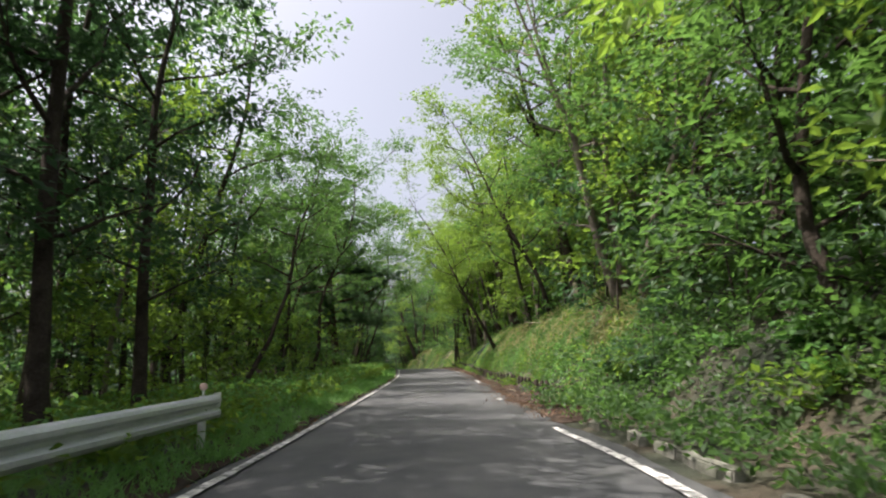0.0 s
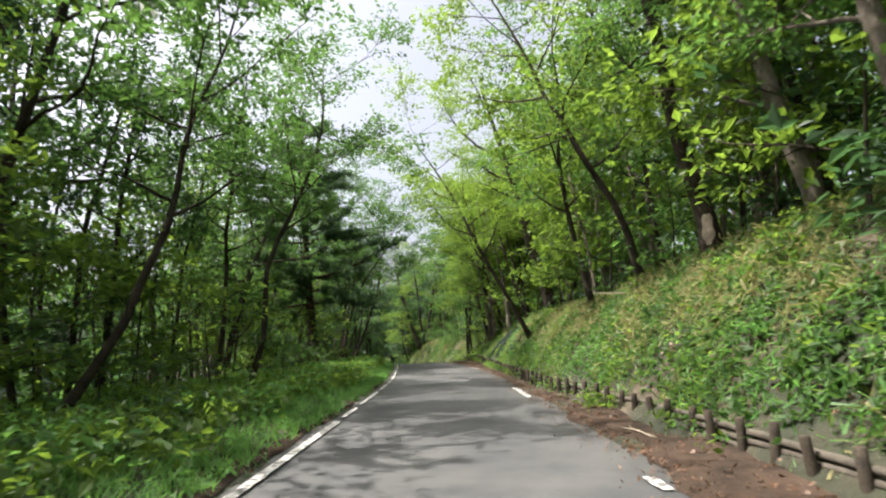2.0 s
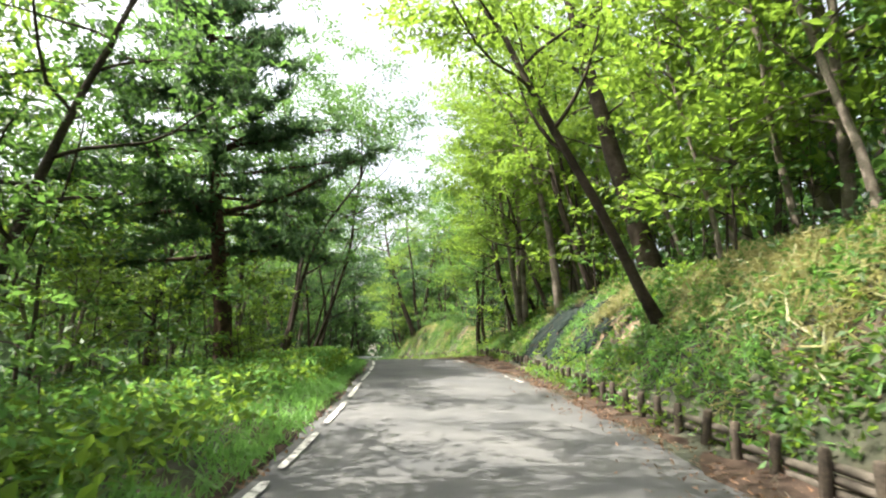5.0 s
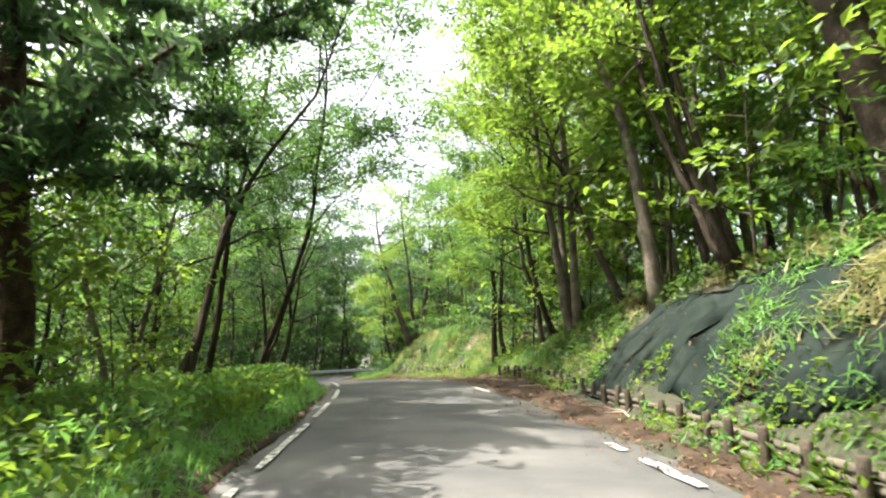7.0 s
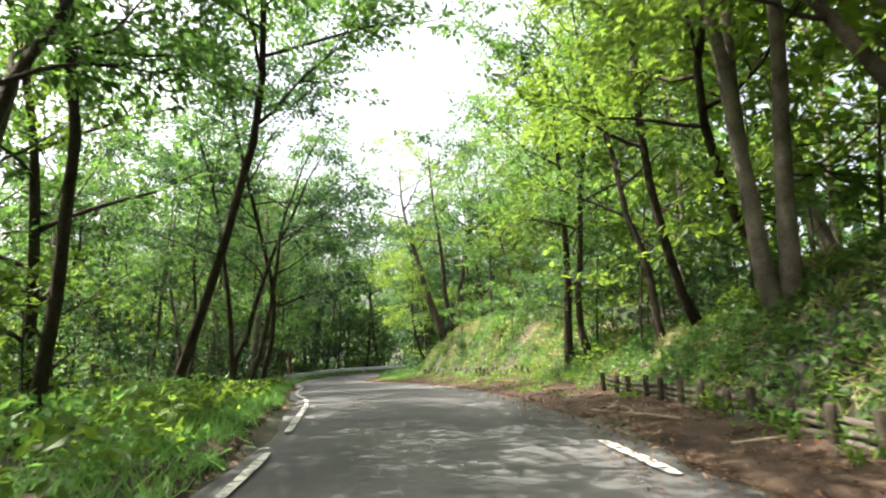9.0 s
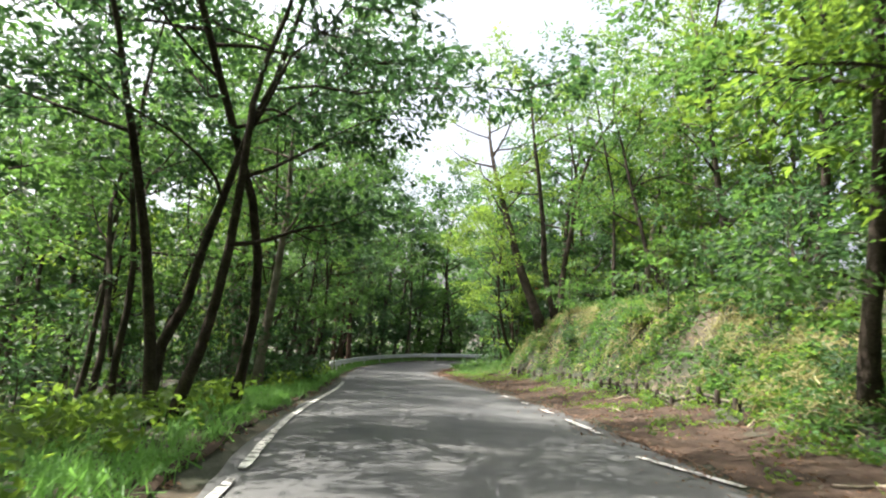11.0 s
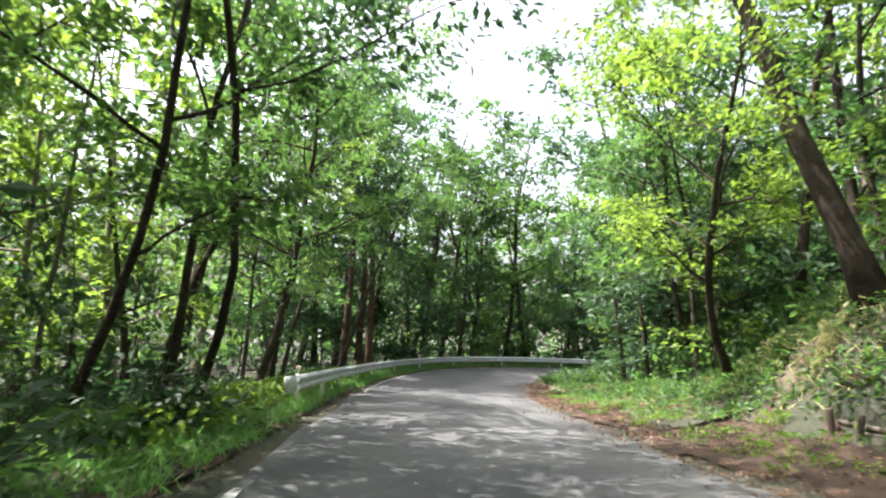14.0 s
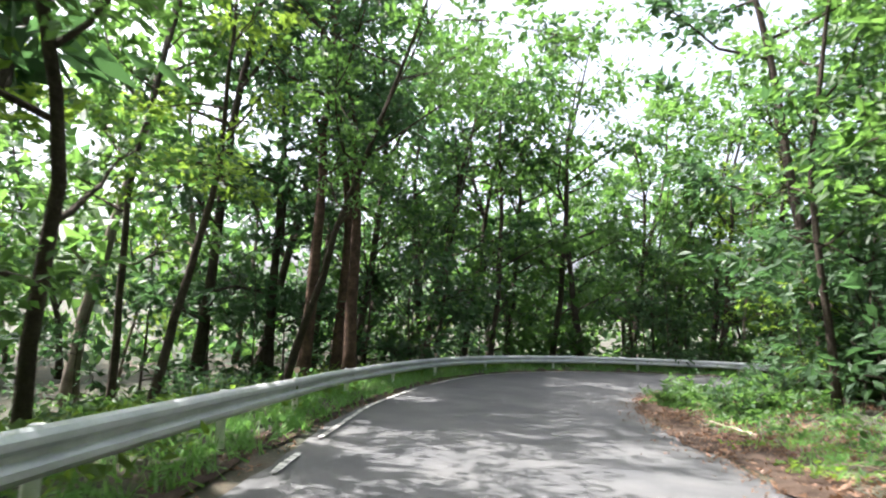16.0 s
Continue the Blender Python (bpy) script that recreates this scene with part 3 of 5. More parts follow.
def scatter(proto_list, count, s_range, d_range, gap, rng, size=(0.85, 1.2), side=1):
    """Plants copies at random beside the road, no two closer than gap."""
    rng = np.random.default_rng(int(s_range[0] * 31 + d_range[0] * 170 + d_range[1] * 10 + side * 5 + 200))
    made, tries = 0, 0
    while made < count and tries < count * 60:
        tries += 1
        s, d = rng.uniform(*s_range), rng.uniform(*d_range) ** 1.0
        x, y = beside(s, side * d)
        ss, dd = road_coords([x], [y])
        if abs(dd[0]) < d_range[0] * 0.8:
            continue
        if any((x - a) ** 2 + (y - b_) ** 2 < gap * gap for a, b_ in placed_trees):
            continue
        k = int(np.clip(np.searchsorted(STRETCH, s), 0, len(STRETCH) - 1))
        turn = math.degrees(math.atan2(-side * TO_RIGHT[k][1], -side * TO_RIGHT[k][0])) + rng.normal(0, 65)
        plant(proto_list[rng.integers(len(proto_list))], x, y, turn, rng.uniform(*size), tilt=rng.uniform(-3, 3), tall=rng.uniform(0.92, 1.12))
        made += 1


FAR_PARK = []


def keep(proto):
    """The first of a kind stands in the woods well off the road."""
    i = len(FAR_PARK)
    x, y = beside(20 + 6.5 * i, -27 - 3 * (i % 3))
    proto.matrix_basis = pose(x, y, ground_at(x, y) - 0.1, 0, 0, 40 * i)
    FAR_PARK.append(proto)
    return proto


BL = "tall broadleaf tree with green summer leaves in mixed forest"
oak_a = keep(make_tree("broadleaf_tree", tree_meshes(11, 13.0, 0.15, 0.16, 3.9, 150, 29, 0.215, BARK_DARK, LEAF_MID, 0.09, spray=0.75), BL, "forest trees"))
oak_b = keep(make_tree("broadleaf_tree", tree_meshes(12, 12.0, 0.16, 0.18, 3.7, 150, 29, 0.215, BARK_PALE, LEAF_SUN, 0.15, spray=0.75), BL, "forest trees"))
oak_c = keep(make_tree("broadleaf_tree", tree_meshes(13, 14.0, 0.15, 0.22, 3.6, 150, 29, 0.215, BARK_DARK, LEAF_DEEP_SHADE, 0.06, spray=0.75), BL, "forest trees"))
oak_d = keep(make_tree("broadleaf_tree", tree_meshes(14, 11.0, 0.15, 0.24, 3.4, 140, 29, 0.21, BARK_PALE, LEAF_MID, 0.16, forks=3, spray=0.75), "several-stemmed broadleaf tree with pale bark", "forest trees"))
slim_a = keep(make_tree("slender_tree", tree_meshes(21, 10.5, 0.085, 0.30, 2.0, 54, 20, 0.255, BARK_DARK, LEAF_MID, 0.05, sides=6, spray=0.7, twig_steps=1), "slender young tree with a thin dark trunk", "slender forest trees"))
slim_b = keep(make_tree("slender_tree", tree_meshes(22, 9.0, 0.07, 0.25, 1.9, 54, 20, 0.25, BARK_PALE, LEAF_SUN, 0.08, sides=6, spray=0.7, twig_steps=1), "slender young tree with a thin pale trunk", "slender forest trees"))
far_a = keep(make_tree("distant_tree", tree_meshes(31, 13.0, 0.15, 0.12, 3.6, 70, 13, 0.62, BARK_DARK, LEAF_MID, 0.04, sides=5, spray=1.0, twig_steps=0), "distant broadleaf tree deep in the forest", "distant forest trees"))
far_b = keep(make_tree("distant_tree", tree_meshes(32, 14.0, 0.17, 0.15, 3.5, 70, 13, 0.62, BARK_PALE, LEAF_MID, 0.02, sides=5, spray=1.0, twig_steps=0), "distant green tree with a pale trunk deep in the forest", "distant forest trees"))
far_c = keep(make_tree("distant_tree", tree_meshes(33, 15.0, 0.2, 0.2, 3.7, 74, 13, 0.64, BARK_DARK, LEAF_DEEP_SHADE, 0.0, sides=5, spray=1.0, twig_steps=0), "distant dark green tree deep in the forest", "distant forest trees"))
sapling_a = keep(make_tree("sapling", tree_meshes(41, 3.4, 0.03, 0.2, 1.3, 24, 17, 0.22, BARK_DARK, LEAF_SUN, 0.1, sides=5, flat=0.18, twig_steps=1), "bright green understorey sapling with level leaf sprays", "saplings"))
sapling_b = keep(make_tree("sapling", tree_meshes(42, 2.6, 0.025, 0.12, 1.1, 22, 17, 0.21, BARK_DARK, LEAF_MID, 0.05, sides=5, flat=0.25, twig_steps=1), "leafy green understorey sapling", "saplings"))
pine_proto = keep(make_tree("pine", pine_meshes(51, 16.0, 0.24, 5.0, 5.0), "tall dark pine with tiered limbs beside the road", "pines"))
fir_proto = keep(make_tree("conifer", tree_meshes(52, 17.0, 0.21, 0.40, 3.4, 150, 32, 0.24, BARK_PINE, LEAF_DEEP_SHADE, 0.0, spray=0.7), "tall straight conifer with a dense dark crown", "conifers"))
mid_c = keep(make_tree("broadleaf_tree", tree_meshes(34, 15.0, 0.18, 0.10, 3.8, 96, 19, 0.385, BARK_DARK, LEAF_DEEP_SHADE, 0.02, sides=6, spray=0.9, twig_steps=1), "tall dark green tree closing the end of the road", "forest trees"))
mid_d = keep(make_tree("broadleaf_tree", tree_meshes(35, 14.0, 0.16, 0.08, 3.6, 96, 19, 0.365, BARK_DARK, LEAF_MID, 0.04, sides=6, spray=0.9, twig_steps=1), "tall green tree closing the end of the road", "forest trees"))
mid_s = keep(make_tree("broadleaf_tree", tree_meshes(36, 12.5, 0.15, 0.14, 3.6, 96, 19, 0.33, BARK_PALE, LEAF_SUN, 0.08, sides=6, spray=0.85, twig_steps=1), BL, "forest trees"))
bushy = keep(make_tree("broadleaf_tree", tree_meshes(37, 10.5, 0.13, 0.05, 3.3, 170, 30, 0.2, BARK_DARK, LEAF_MID, 0.1, spray=0.8, wobble=0.1), "bushy green tree with leaves down to the bank", "forest trees"))
bushy_light = keep(make_tree("broadleaf_tree", tree_meshes(38, 11.0, 0.13, 0.06, 3.4, 160, 30, 0.2, BARK_PALE, LEAF_SUN, 0.12, spray=0.8, wobble=0.1), "bushy light green tree with leaves down to the bank", "forest trees"))
sapling_c = keep(make_tree("sapling", tree_meshes(43, 3.2, 0.03, 0.06, 1.4, 30, 20, 0.21, BARK_DARK, LEAF_DEEP_SHADE, 0.08, sides=5, flat=0.4, twig_steps=1), "dark green bushy sapling with drooping leaves", "saplings"))

# ---- single trees that stand out along the road ----
def hero(name, x, y, label, group, turn=0.0, **how):
    e = make_tree(name, tree_meshes(**how), label, group)
    e.matrix_basis = pose(x, y, ground_at(x, y) - 0.1, 0, 0, turn)
    placed_trees.append((x, y))
    return e


def scar_mesh(way, foot, radius, low, high):
    """A torn strip where the bark is gone, curved round the stem."""
    g = Geo()
    r_ = np.random.default_rng(402)
    hs, n = np.linspace(low, high, 9), 7
    v = []
    for k, h in enumerate(hs):
        half = 0.5 * math.sin(math.pi * (k + 0.5) / 9.0) ** 0.6 * (1 + r_.normal(0, 0.15))
        for a in np.linspace(-half, half, n):
            v.append((foot[0] + radius * math.cos(way + a), foot[1] + radius * math.sin(way + a), h + r_.normal(0, 0.008)))
    i = (np.arange(8)[:, None] * n + np.arange(n - 1)[None]).ravel()
    g.add(v, None, np.stack([i, i + 1, i + n + 1, i + n], 1))
    return g.mesh("scar", [DEADWOOD])


RT = "trees on the bank"
LT = "trees beside the road"
# left is +180 for the lean (towards -x) of trees on the right bank
scarred = hero("broadleaf_tree", 7.0, 26.1, "dark leaning trunk on the bank with a pale scar", RT, 178, seed=61, height=12, radius=0.23, crown_from=0.32, crown_r=3.4, tips=150, per_tip=58, leaf=0.149, spray=0.72, bark=BARK_DARK, leafmat=LEAF_MID, lean=0.05)
hero("broadleaf_tree", 7.4, 19.6, "two-stemmed tree with lit pale bark on the bank", RT, 170, seed=62, height=11, radius=0.19, crown_from=0.22, crown_r=3.2, tips=150, per_tip=58, leaf=0.149, spray=0.72, bark=BARK_PALE, leafmat=LEAF_MID, lean=0.14, forks=2)
hero("broadleaf_tree", 5.2, 45.6, "thick dark trunk with long level limbs on the bank", RT, 175, seed=63, height=14, radius=0.36, crown_from=0.34, crown_r=5.0, tips=140, per_tip=55, leaf=0.165, spray=0.72, bark=BARK_DARK, leafmat=LEAF_SUN, lean=0.1)
hero("broadleaf_tree", 4.0, 49.4, "cluster of three leaning dark stems on the bank", RT, 176, seed=64, height=12, radius=0.15, crown_from=0.42, crown_r=3.0, tips=140, per_tip=55, leaf=0.165, spray=0.72, bark=BARK_DARK, leafmat=LEAF_SUN, lean=0.34, forks=3)
hero("broadleaf_tree", 2.8, 50.9, "single brown trunk leaning over the bank edge", RT, 170, seed=65, height=11.5, radius=0.18, crown_from=0.42, crown_r=2.8, tips=120, per_tip=55, leaf=0.165, spray=0.72, bark=BARK_PALE, leafmat=LEAF_SUN, lean=0.12)
hero("broadleaf_tree", 1.6, 56.4, "cluster of tall stems with sunlit bark on the bank", RT, 165, seed=66, height=13, radius=0.21, crown_from=0.36, crown_r=3.2, tips=150, per_tip=55, leaf=0.165, spray=0.72, bark=BARK_PALE, leafmat=LEAF_SUN, lean=0.12, forks=3)
hero("broadleaf_tree", -8.4, 87.6, "forked tree leaning over the road from the bank", RT, 185, seed=67, height=14, radius=0.28, crown_from=0.45, crown_r=4.4, tips=95, per_tip=55, leaf=0.165, spray=0.72, bark=BARK_DARK, leafmat=LEAF_SUN, lean=0.34)
hero("broadleaf_tree", -7.6, 87.3, "upright forked dark trunk on the bank", RT, 200, seed=68, height=13.5, radius=0.24, crown_from=0.5, crown_r=4.0, tips=85, per_tip=47, leaf=0.188, spray=0.72, bark=BARK_DARK, leafmat=LEAF_SUN, lean=0.06, forks=2)
hero("broadleaf_tree", -1.0, 67.5, "leafy tree with low light green branches", RT, 190, seed=69, height=11, radius=0.16, crown_from=0.2, crown_r=3.4, tips=160, per_tip=55, leaf=0.165, spray=0.72, bark=BARK_DARK, leafmat=LEAF_MID, lean=0.12)
red_tree = hero("broadleaf_tree", -9.2, 99.6, "several-stemmed shrubby tree with hanging foliage", RT, 190, seed=70, height=9, radius=0.15, crown_from=0.15, crown_r=3.2, tips=170, per_tip=38, leaf=0.201, spray=0.72, bark=BARK_PALE, leafmat=LEAF_MID, lean=0.25, forks=3)
hero("broadleaf_tree", -11.9, 64.5, "crooked dark tree with several stems arching over the road", LT, 0, seed=71, wobble=0.13, height=9.5, radius=0.15, crown_from=0.34, crown_r=4.6, tips=200, per_tip=62, leaf=0.168, spray=0.75, flat=0.25, bark=BARK_DARK, leafmat=LEAF_DEEP_SHADE, lean=0.12, forks=3)
hero("broadleaf_tree", -15.2, 66.4, "upright dark tree at the road edge", LT, 10, seed=72, wobble=0.1, height=11, radius=0.11, crown_from=0.35, crown_r=2.8, tips=130, per_tip=38, leaf=0.201, spray=0.72, bark=BARK_DARK, leafmat=LEAF_MID, lean=0.03, forks=2)
hero("broadleaf_tree", -20.6, 78.2, "tall straight trunk below the road edge", LT, 0, seed=73, height=14, radius=0.22, crown_from=0.5, crown_r=3.2, tips=120, per_tip=38, leaf=0.201, spray=0.72, bark=BARK_PALE, leafmat=LEAF_MID, lean=0.04)
hero("broadleaf_tree", -21.8, 79.6, "dark twisted trunk below the road edge", LT, 30, seed=74, height=12, radius=0.22, crown_from=0.5, crown_r=2.8, tips=110, per_tip=38, leaf=0.201, spray=0.72, bark=BARK_DARK, leafmat=LEAF_MID, lean=0.02)
hero("broadleaf_tree", -13.4, 55.3, "pale sunlit twin stem among the forest trees", LT, 0, seed=75, height=10, radius=0.15, crown_from=0.5, crown_r=2.4, tips=70, per_tip=38, leaf=0.201, spray=0.72, bark=BARK_PALE, leafmat=LEAF_SUN, lean=0.02, forks=2)
hero("broadleaf_tree", -25.4, 86.6, "forked slender tree behind the guard rail", LT, 0, seed=76, height=11, radius=0.14, crown_from=0.4, crown_r=2.6, tips=90, per_tip=49, leaf=0.192, spray=0.72, bark=BARK_DARK, leafmat=LEAF_MID, lean=0.05, forks=2)
hero("broadleaf_tree", -27.0, 95.0, "bare crooked young tree behind the guard rail", LT, 0, seed=77, height=10, radius=0.11, crown_from=0.45, crown_r=2.2, tips=60, per_tip=36, leaf=0.192, spray=0.72, bark=BARK_DARK, leafmat=LEAF_SUN, lean=0.06)
hero("broadleaf_tree", -16.1, 73.3, "straight tall trunk with a crown reaching over the road", LT, -18, seed=111, wobble=0.05, height=12.0, radius=0.17, crown_from=0.42, crown_r=5.2, tips=170, per_tip=49, leaf=0.179, spray=0.75, flat=0.25, bark=BARK_PALE, leafmat=LEAF_MID, lean=0.07)
MAPLE = "light green tree reaching out over the road"
for mx, my, turn, seed, lean, hh in ((5.6, 34.2, 172, 101, 0.50, 11.5), (6.3, 29.4, 205, 102, 0.22, 11.0), (2.6, 53.6, 196, 103, 0.40, 10.5), (3.6, 39.5, 172, 105, 0.40, 12.0), (-2.6, 83.0, 205, 106, 0.3, 11.0), (1.2, 62.8, 182, 107, 0.48, 12.0), (2.6, 58.8, 190, 121, 0.48, 12.0), (1.6, 60.6, 186, 126, 0.58, 15.5), (-0.4, 66.2, 190, 127, 0.5, 14.5), (-10.4, 91.6, 214, 108, 0.52, 10.0), (-10.8, 96.8, 190, 110, 0.36, 13.0)):
    hero("broadleaf_tree", mx, my, MAPLE, RT, turn, seed=seed, height=hh, radius=0.115, crown_from=0.3, crown_r=5.0 if seed in (121, 123, 126, 127) else 4.0, tips=165 if seed in (121, 123, 126, 127) else 125, per_tip=51, leaf=0.179, spray=0.75, flat=0.22, wobble=0.10, bark=BARK_DARK, leafmat=LEAF_DEEP_SHADE if seed == 110 else (LEAF_MID if seed in (101, 106, 107) else LEAF_SUN), lean=lean)
for mx, my, turn, seed, lean, hh in ((-19.8, 82.4, -15, 134, 0.62, 13.5), (-20.0, 80.6, -20, 112, 0.42, 14.0), (-22.4, 87.6, -20, 116, 0.14, 12.5), (-9.8, 57.6, -10, 114, 0.36, 14.5), (-18.6, 76.2, 0, 115, 0.60, 14.0), (-6.2, 22.4, 15, 113, 0.42, 11.0), (-8.6, 33.4, 5, 117, 0.12, 12.5), (-5.9, 30.6, 20, 133, 0.06, 13.0), (-10.2, 54.6, -8, 122, 0.36, 15.0), (-12.8, 67.5, -5, 132, 0.34, 14.5), (-24.6, 91.2, -25, 119, 0.1, 11.5), (-26.2, 98.2, -10, 120, 0.14, 11.0)):
    hero("broadleaf_tree", mx, my, "dark-stemmed tree with limbs over the road", LT, turn, seed=seed, height=hh, radius=0.08 if seed in (112, 115, 134) else 0.11, crown_from=0.2 if seed in (112, 115, 116, 119) else 0.42, crown_r=5.0 if seed in (114, 115, 122, 132, 134) else 3.8, wobble=0.10, tips=80 if seed in (113, 119, 120) else (210 if seed in (114, 115, 122, 132) else 150), per_tip=49, leaf=0.179, spray=0.75, flat=0.25, bark=BARK_DARK, leafmat=LEAF_DEEP_SHADE if seed in (132, 134) else LEAF_MID, lean=lean)
hero("broadleaf_tree", -9.1, 51.4, "forked crooked dark tree leaning towards the road", LT, 20, seed=124, wobble=0.12, height=12, radius=0.13, crown_from=0.34, crown_r=4.2, tips=150, per_tip=55, leaf=0.168, spray=0.75, flat=0.25, bark=BARK_DARK, leafmat=LEAF_MID, lean=0.22, forks=2)
big_pine = make_tree("pine", pine_meshes(53, 15.5, 0.34, 4.3, 6.6, 0.3, 0.3, (4, 7)), "old dark pine with long low limbs over the road", "pines")
big_pine.matrix_basis = pose(-9.0, 46.3, ground_at(-9.0, 46.3) - 0.1, 0, 4, 200)
placed_trees.append((-9.0, 46.3))
for px, py, pt, ps in ((-27.6, 101.1, 0, 1.0), (-26.5, 101.9, 130, 0.97), (-28.6, 104.5, 60, 1.05)):
    plant(fir_proto, px, py, pt, ps)

# ---- the woods on both sides ----
rng = np.random.default_rng(7)
SLIM = [slim_a, slim_b, slim_a]
FAR = [far_a, far_b, far_c]
scatter([bushy_light, bushy], 8, (2, 21), (3.4, 6.4), 1.9, rng, (0.85, 1.15))
scatter([oak_a, oak_c, oak_a], 5, (4, 18), (5.6, 9.0), 2.0, rng, (0.9, 1.1))
scatter([oak_b, oak_a, oak_d], 6, (14, 32), (4.2, 8.0), 2.2, rng)
part("scar", scar_mesh(math.radians(-125 - 178), (0.03, 0.0), 0.285, 0.3, 1.0), scarred, "pale torn scar where the bark is gone")
# Added dark foliage hides the bright bank, its leaf colour standing in for shade.
scatter([oak_c, sapling_c, sapling_c], 9, (62, 75), (5.0, 9.0), 1.3, rng, (0.8, 1.1))
scatter([mid_s, oak_b, mid_s], 12, (32, 62), (4.6, 9.0), 2.2, rng)
scatter([mid_s, oak_b, mid_d], 8, (62, 90), (9.0, 13.0), 2.4, rng)
scatter([mid_d, mid_c], 14, (94, 126), (5.4, 11.0), 2.4, rng, (0.9, 1.2))
scatter([oak_c], 11, (1, 14), (3.0, 8.0), 1.6, rng, (0.9, 1.15), side=-1)
scatter([oak_a, oak_d, oak_c], 4, (15, 31), (7.0, 11.0), 2.6, rng, side=-1)
scatter([mid_s, mid_d], 3, (84, 98), (6.0, 9.5), 2.2, rng, side=-1)
scatter([oak_a, oak_c], 6, (96, 114), (6.0, 8.5), 1.9, rng, (0.8, 1.0))
scatter([oak_a, mid_s, oak_d], 8, (34, 58), (7.0, 13.0), 2.6, rng, side=-1)
scatter([oak_c, slim_a, oak_a], 9, (58, 84), (5.5, 12.0), 2.3, rng, side=-1)
scatter([mid_c, mid_d], 12, (107, 142), (2.6, 9.0), 2.6, rng, (1.05, 1.35), -1)
scatter([mid_c], 7, (11, 30), (10.0, 15.0), 2.4, rng, side=-1)
scatter([slim_a, slim_b, slim_b], 18, (22, 52), (3.9, 8.5), 0.9, rng, (1.0, 1.35))
scatter(SLIM, 30, (6, 112), (3.8, 14.0), 1.3, rng, (0.8, 1.3))
scatter(SLIM, 12, (14, 30), (7.0, 13.0), 1.3, rng, (0.8, 1.3), -1)
scatter(SLIM, 16, (30, 58), (7.0, 15.0), 1.3, rng, (0.8, 1.3), -1)
scatter(SLIM, 26, (58, 140), (2.4, 15.0), 1.3, rng, (0.8, 1.3), -1)
scatter(FAR, 34, (0, 125), (9.0, 32.0), 2.4, rng, (0.8, 1.2))
scatter(FAR, 34, (0, 105), (9.0, 34.0), 2.4, rng, (0.8, 1.2), -1)
scatter(FAR, 40, (98, 150), (7.0, 30.0), 2.4, rng, (1.1, 1.5), -1)
scatter([mid_c, mid_c, mid_d], 16, (107, 138), (3.2, 12.0), 1.9, rng, (1.15, 1.45), -1)
scatter([sapling_c], 26, (104, 136), (2.4, 10.0), 0.9, rng, (1.4, 2.3), -1)
scatter([sapling_c], 9, (75, 88), (2.4, 6.5), 0.8, rng, (0.8, 1.3), -1)
scatter([sapling_c], 14, (97, 114), (5.2, 8.4), 0.9, rng, (1.3, 2.0))
scatter([mid_s, mid_d], 14, (62, 98), (8.5, 15.0), 2.0, rng, (0.9, 1.15))
scatter([mid_c, mid_d], 10, (98, 118), (4.6, 10.0), 2.0, rng, (0.7, 1.0))
scatter([sapling_a, sapling_a, sapling_b], 30, (2, 60), (3.6, 9.5), 0.8, rng, (0.7, 1.3), -1)
scatter([sapling_b, sapling_c, sapling_b], 24, (60, 135), (4.6, 11.0), 0.8, rng, (0.7, 1.3), -1)
scatter([sapling_b, sapling_c], 14, (3, 24), (2.8, 6.0), 0.7, rng, (0.9, 1.4))
scatter([sapling_a], 10, (9, 30), (5.2, 8.0), 0.7, rng, (0.7, 1.2), -1)
scatter([sapling_a, sapling_b], 26, (15, 62), (3.4, 6.5), 0.7, rng, (1.1, 1.7))
scatter([sapling_a, sapling_b], 44, (20, 118), (3.6, 10.0), 0.8, rng, (0.7, 1.3))


def far_woods(seed, count, mat, label):
    """Clumps of leaves of the woods past the single trees."""
    r_ = np.random.default_rng(seed)
    g = Geo()
    x, y = r_.uniform(-95, 75, count * 3), r_.uniform(-25, 190, count * 3)
    s, d = road_coords(x, y)
    ok = (np.abs(d) > 18) & (np.abs(d) < 55)
    x, y = x[ok][:count], y[ok][:count]
    tall = 15.5 + 5 * smooth((y - 70) / 40)
    z = ground(x, y) + tall * r_.uniform(0, 1, len(x)) ** 1.15 * (0.75 + 0.25 * np.sin(x * 0.35) * np.sin(y * 0.3))
    w = r_.normal(0, 1, (len(x), 3))
    w /= np.linalg.norm(w, axis=1)[:, None]
    leaf_cloud(g, np.c_[x, y, z], w, 1.15, r_, tilt=0.9, width=0.65, single=True)
    tagged(new("far_woods", g.mesh("far_woods", [mat], False)), label, "woods", kind="stuff")


far_woods(5, 24000, LEAF_MID, "green mass of forest far from the road")
# The darker leaf colour also stands for the dense shadows in the distance.
far_woods(6, 26000, LEAF_DEEP_SHADE, "dark green mass of forest far from the road")


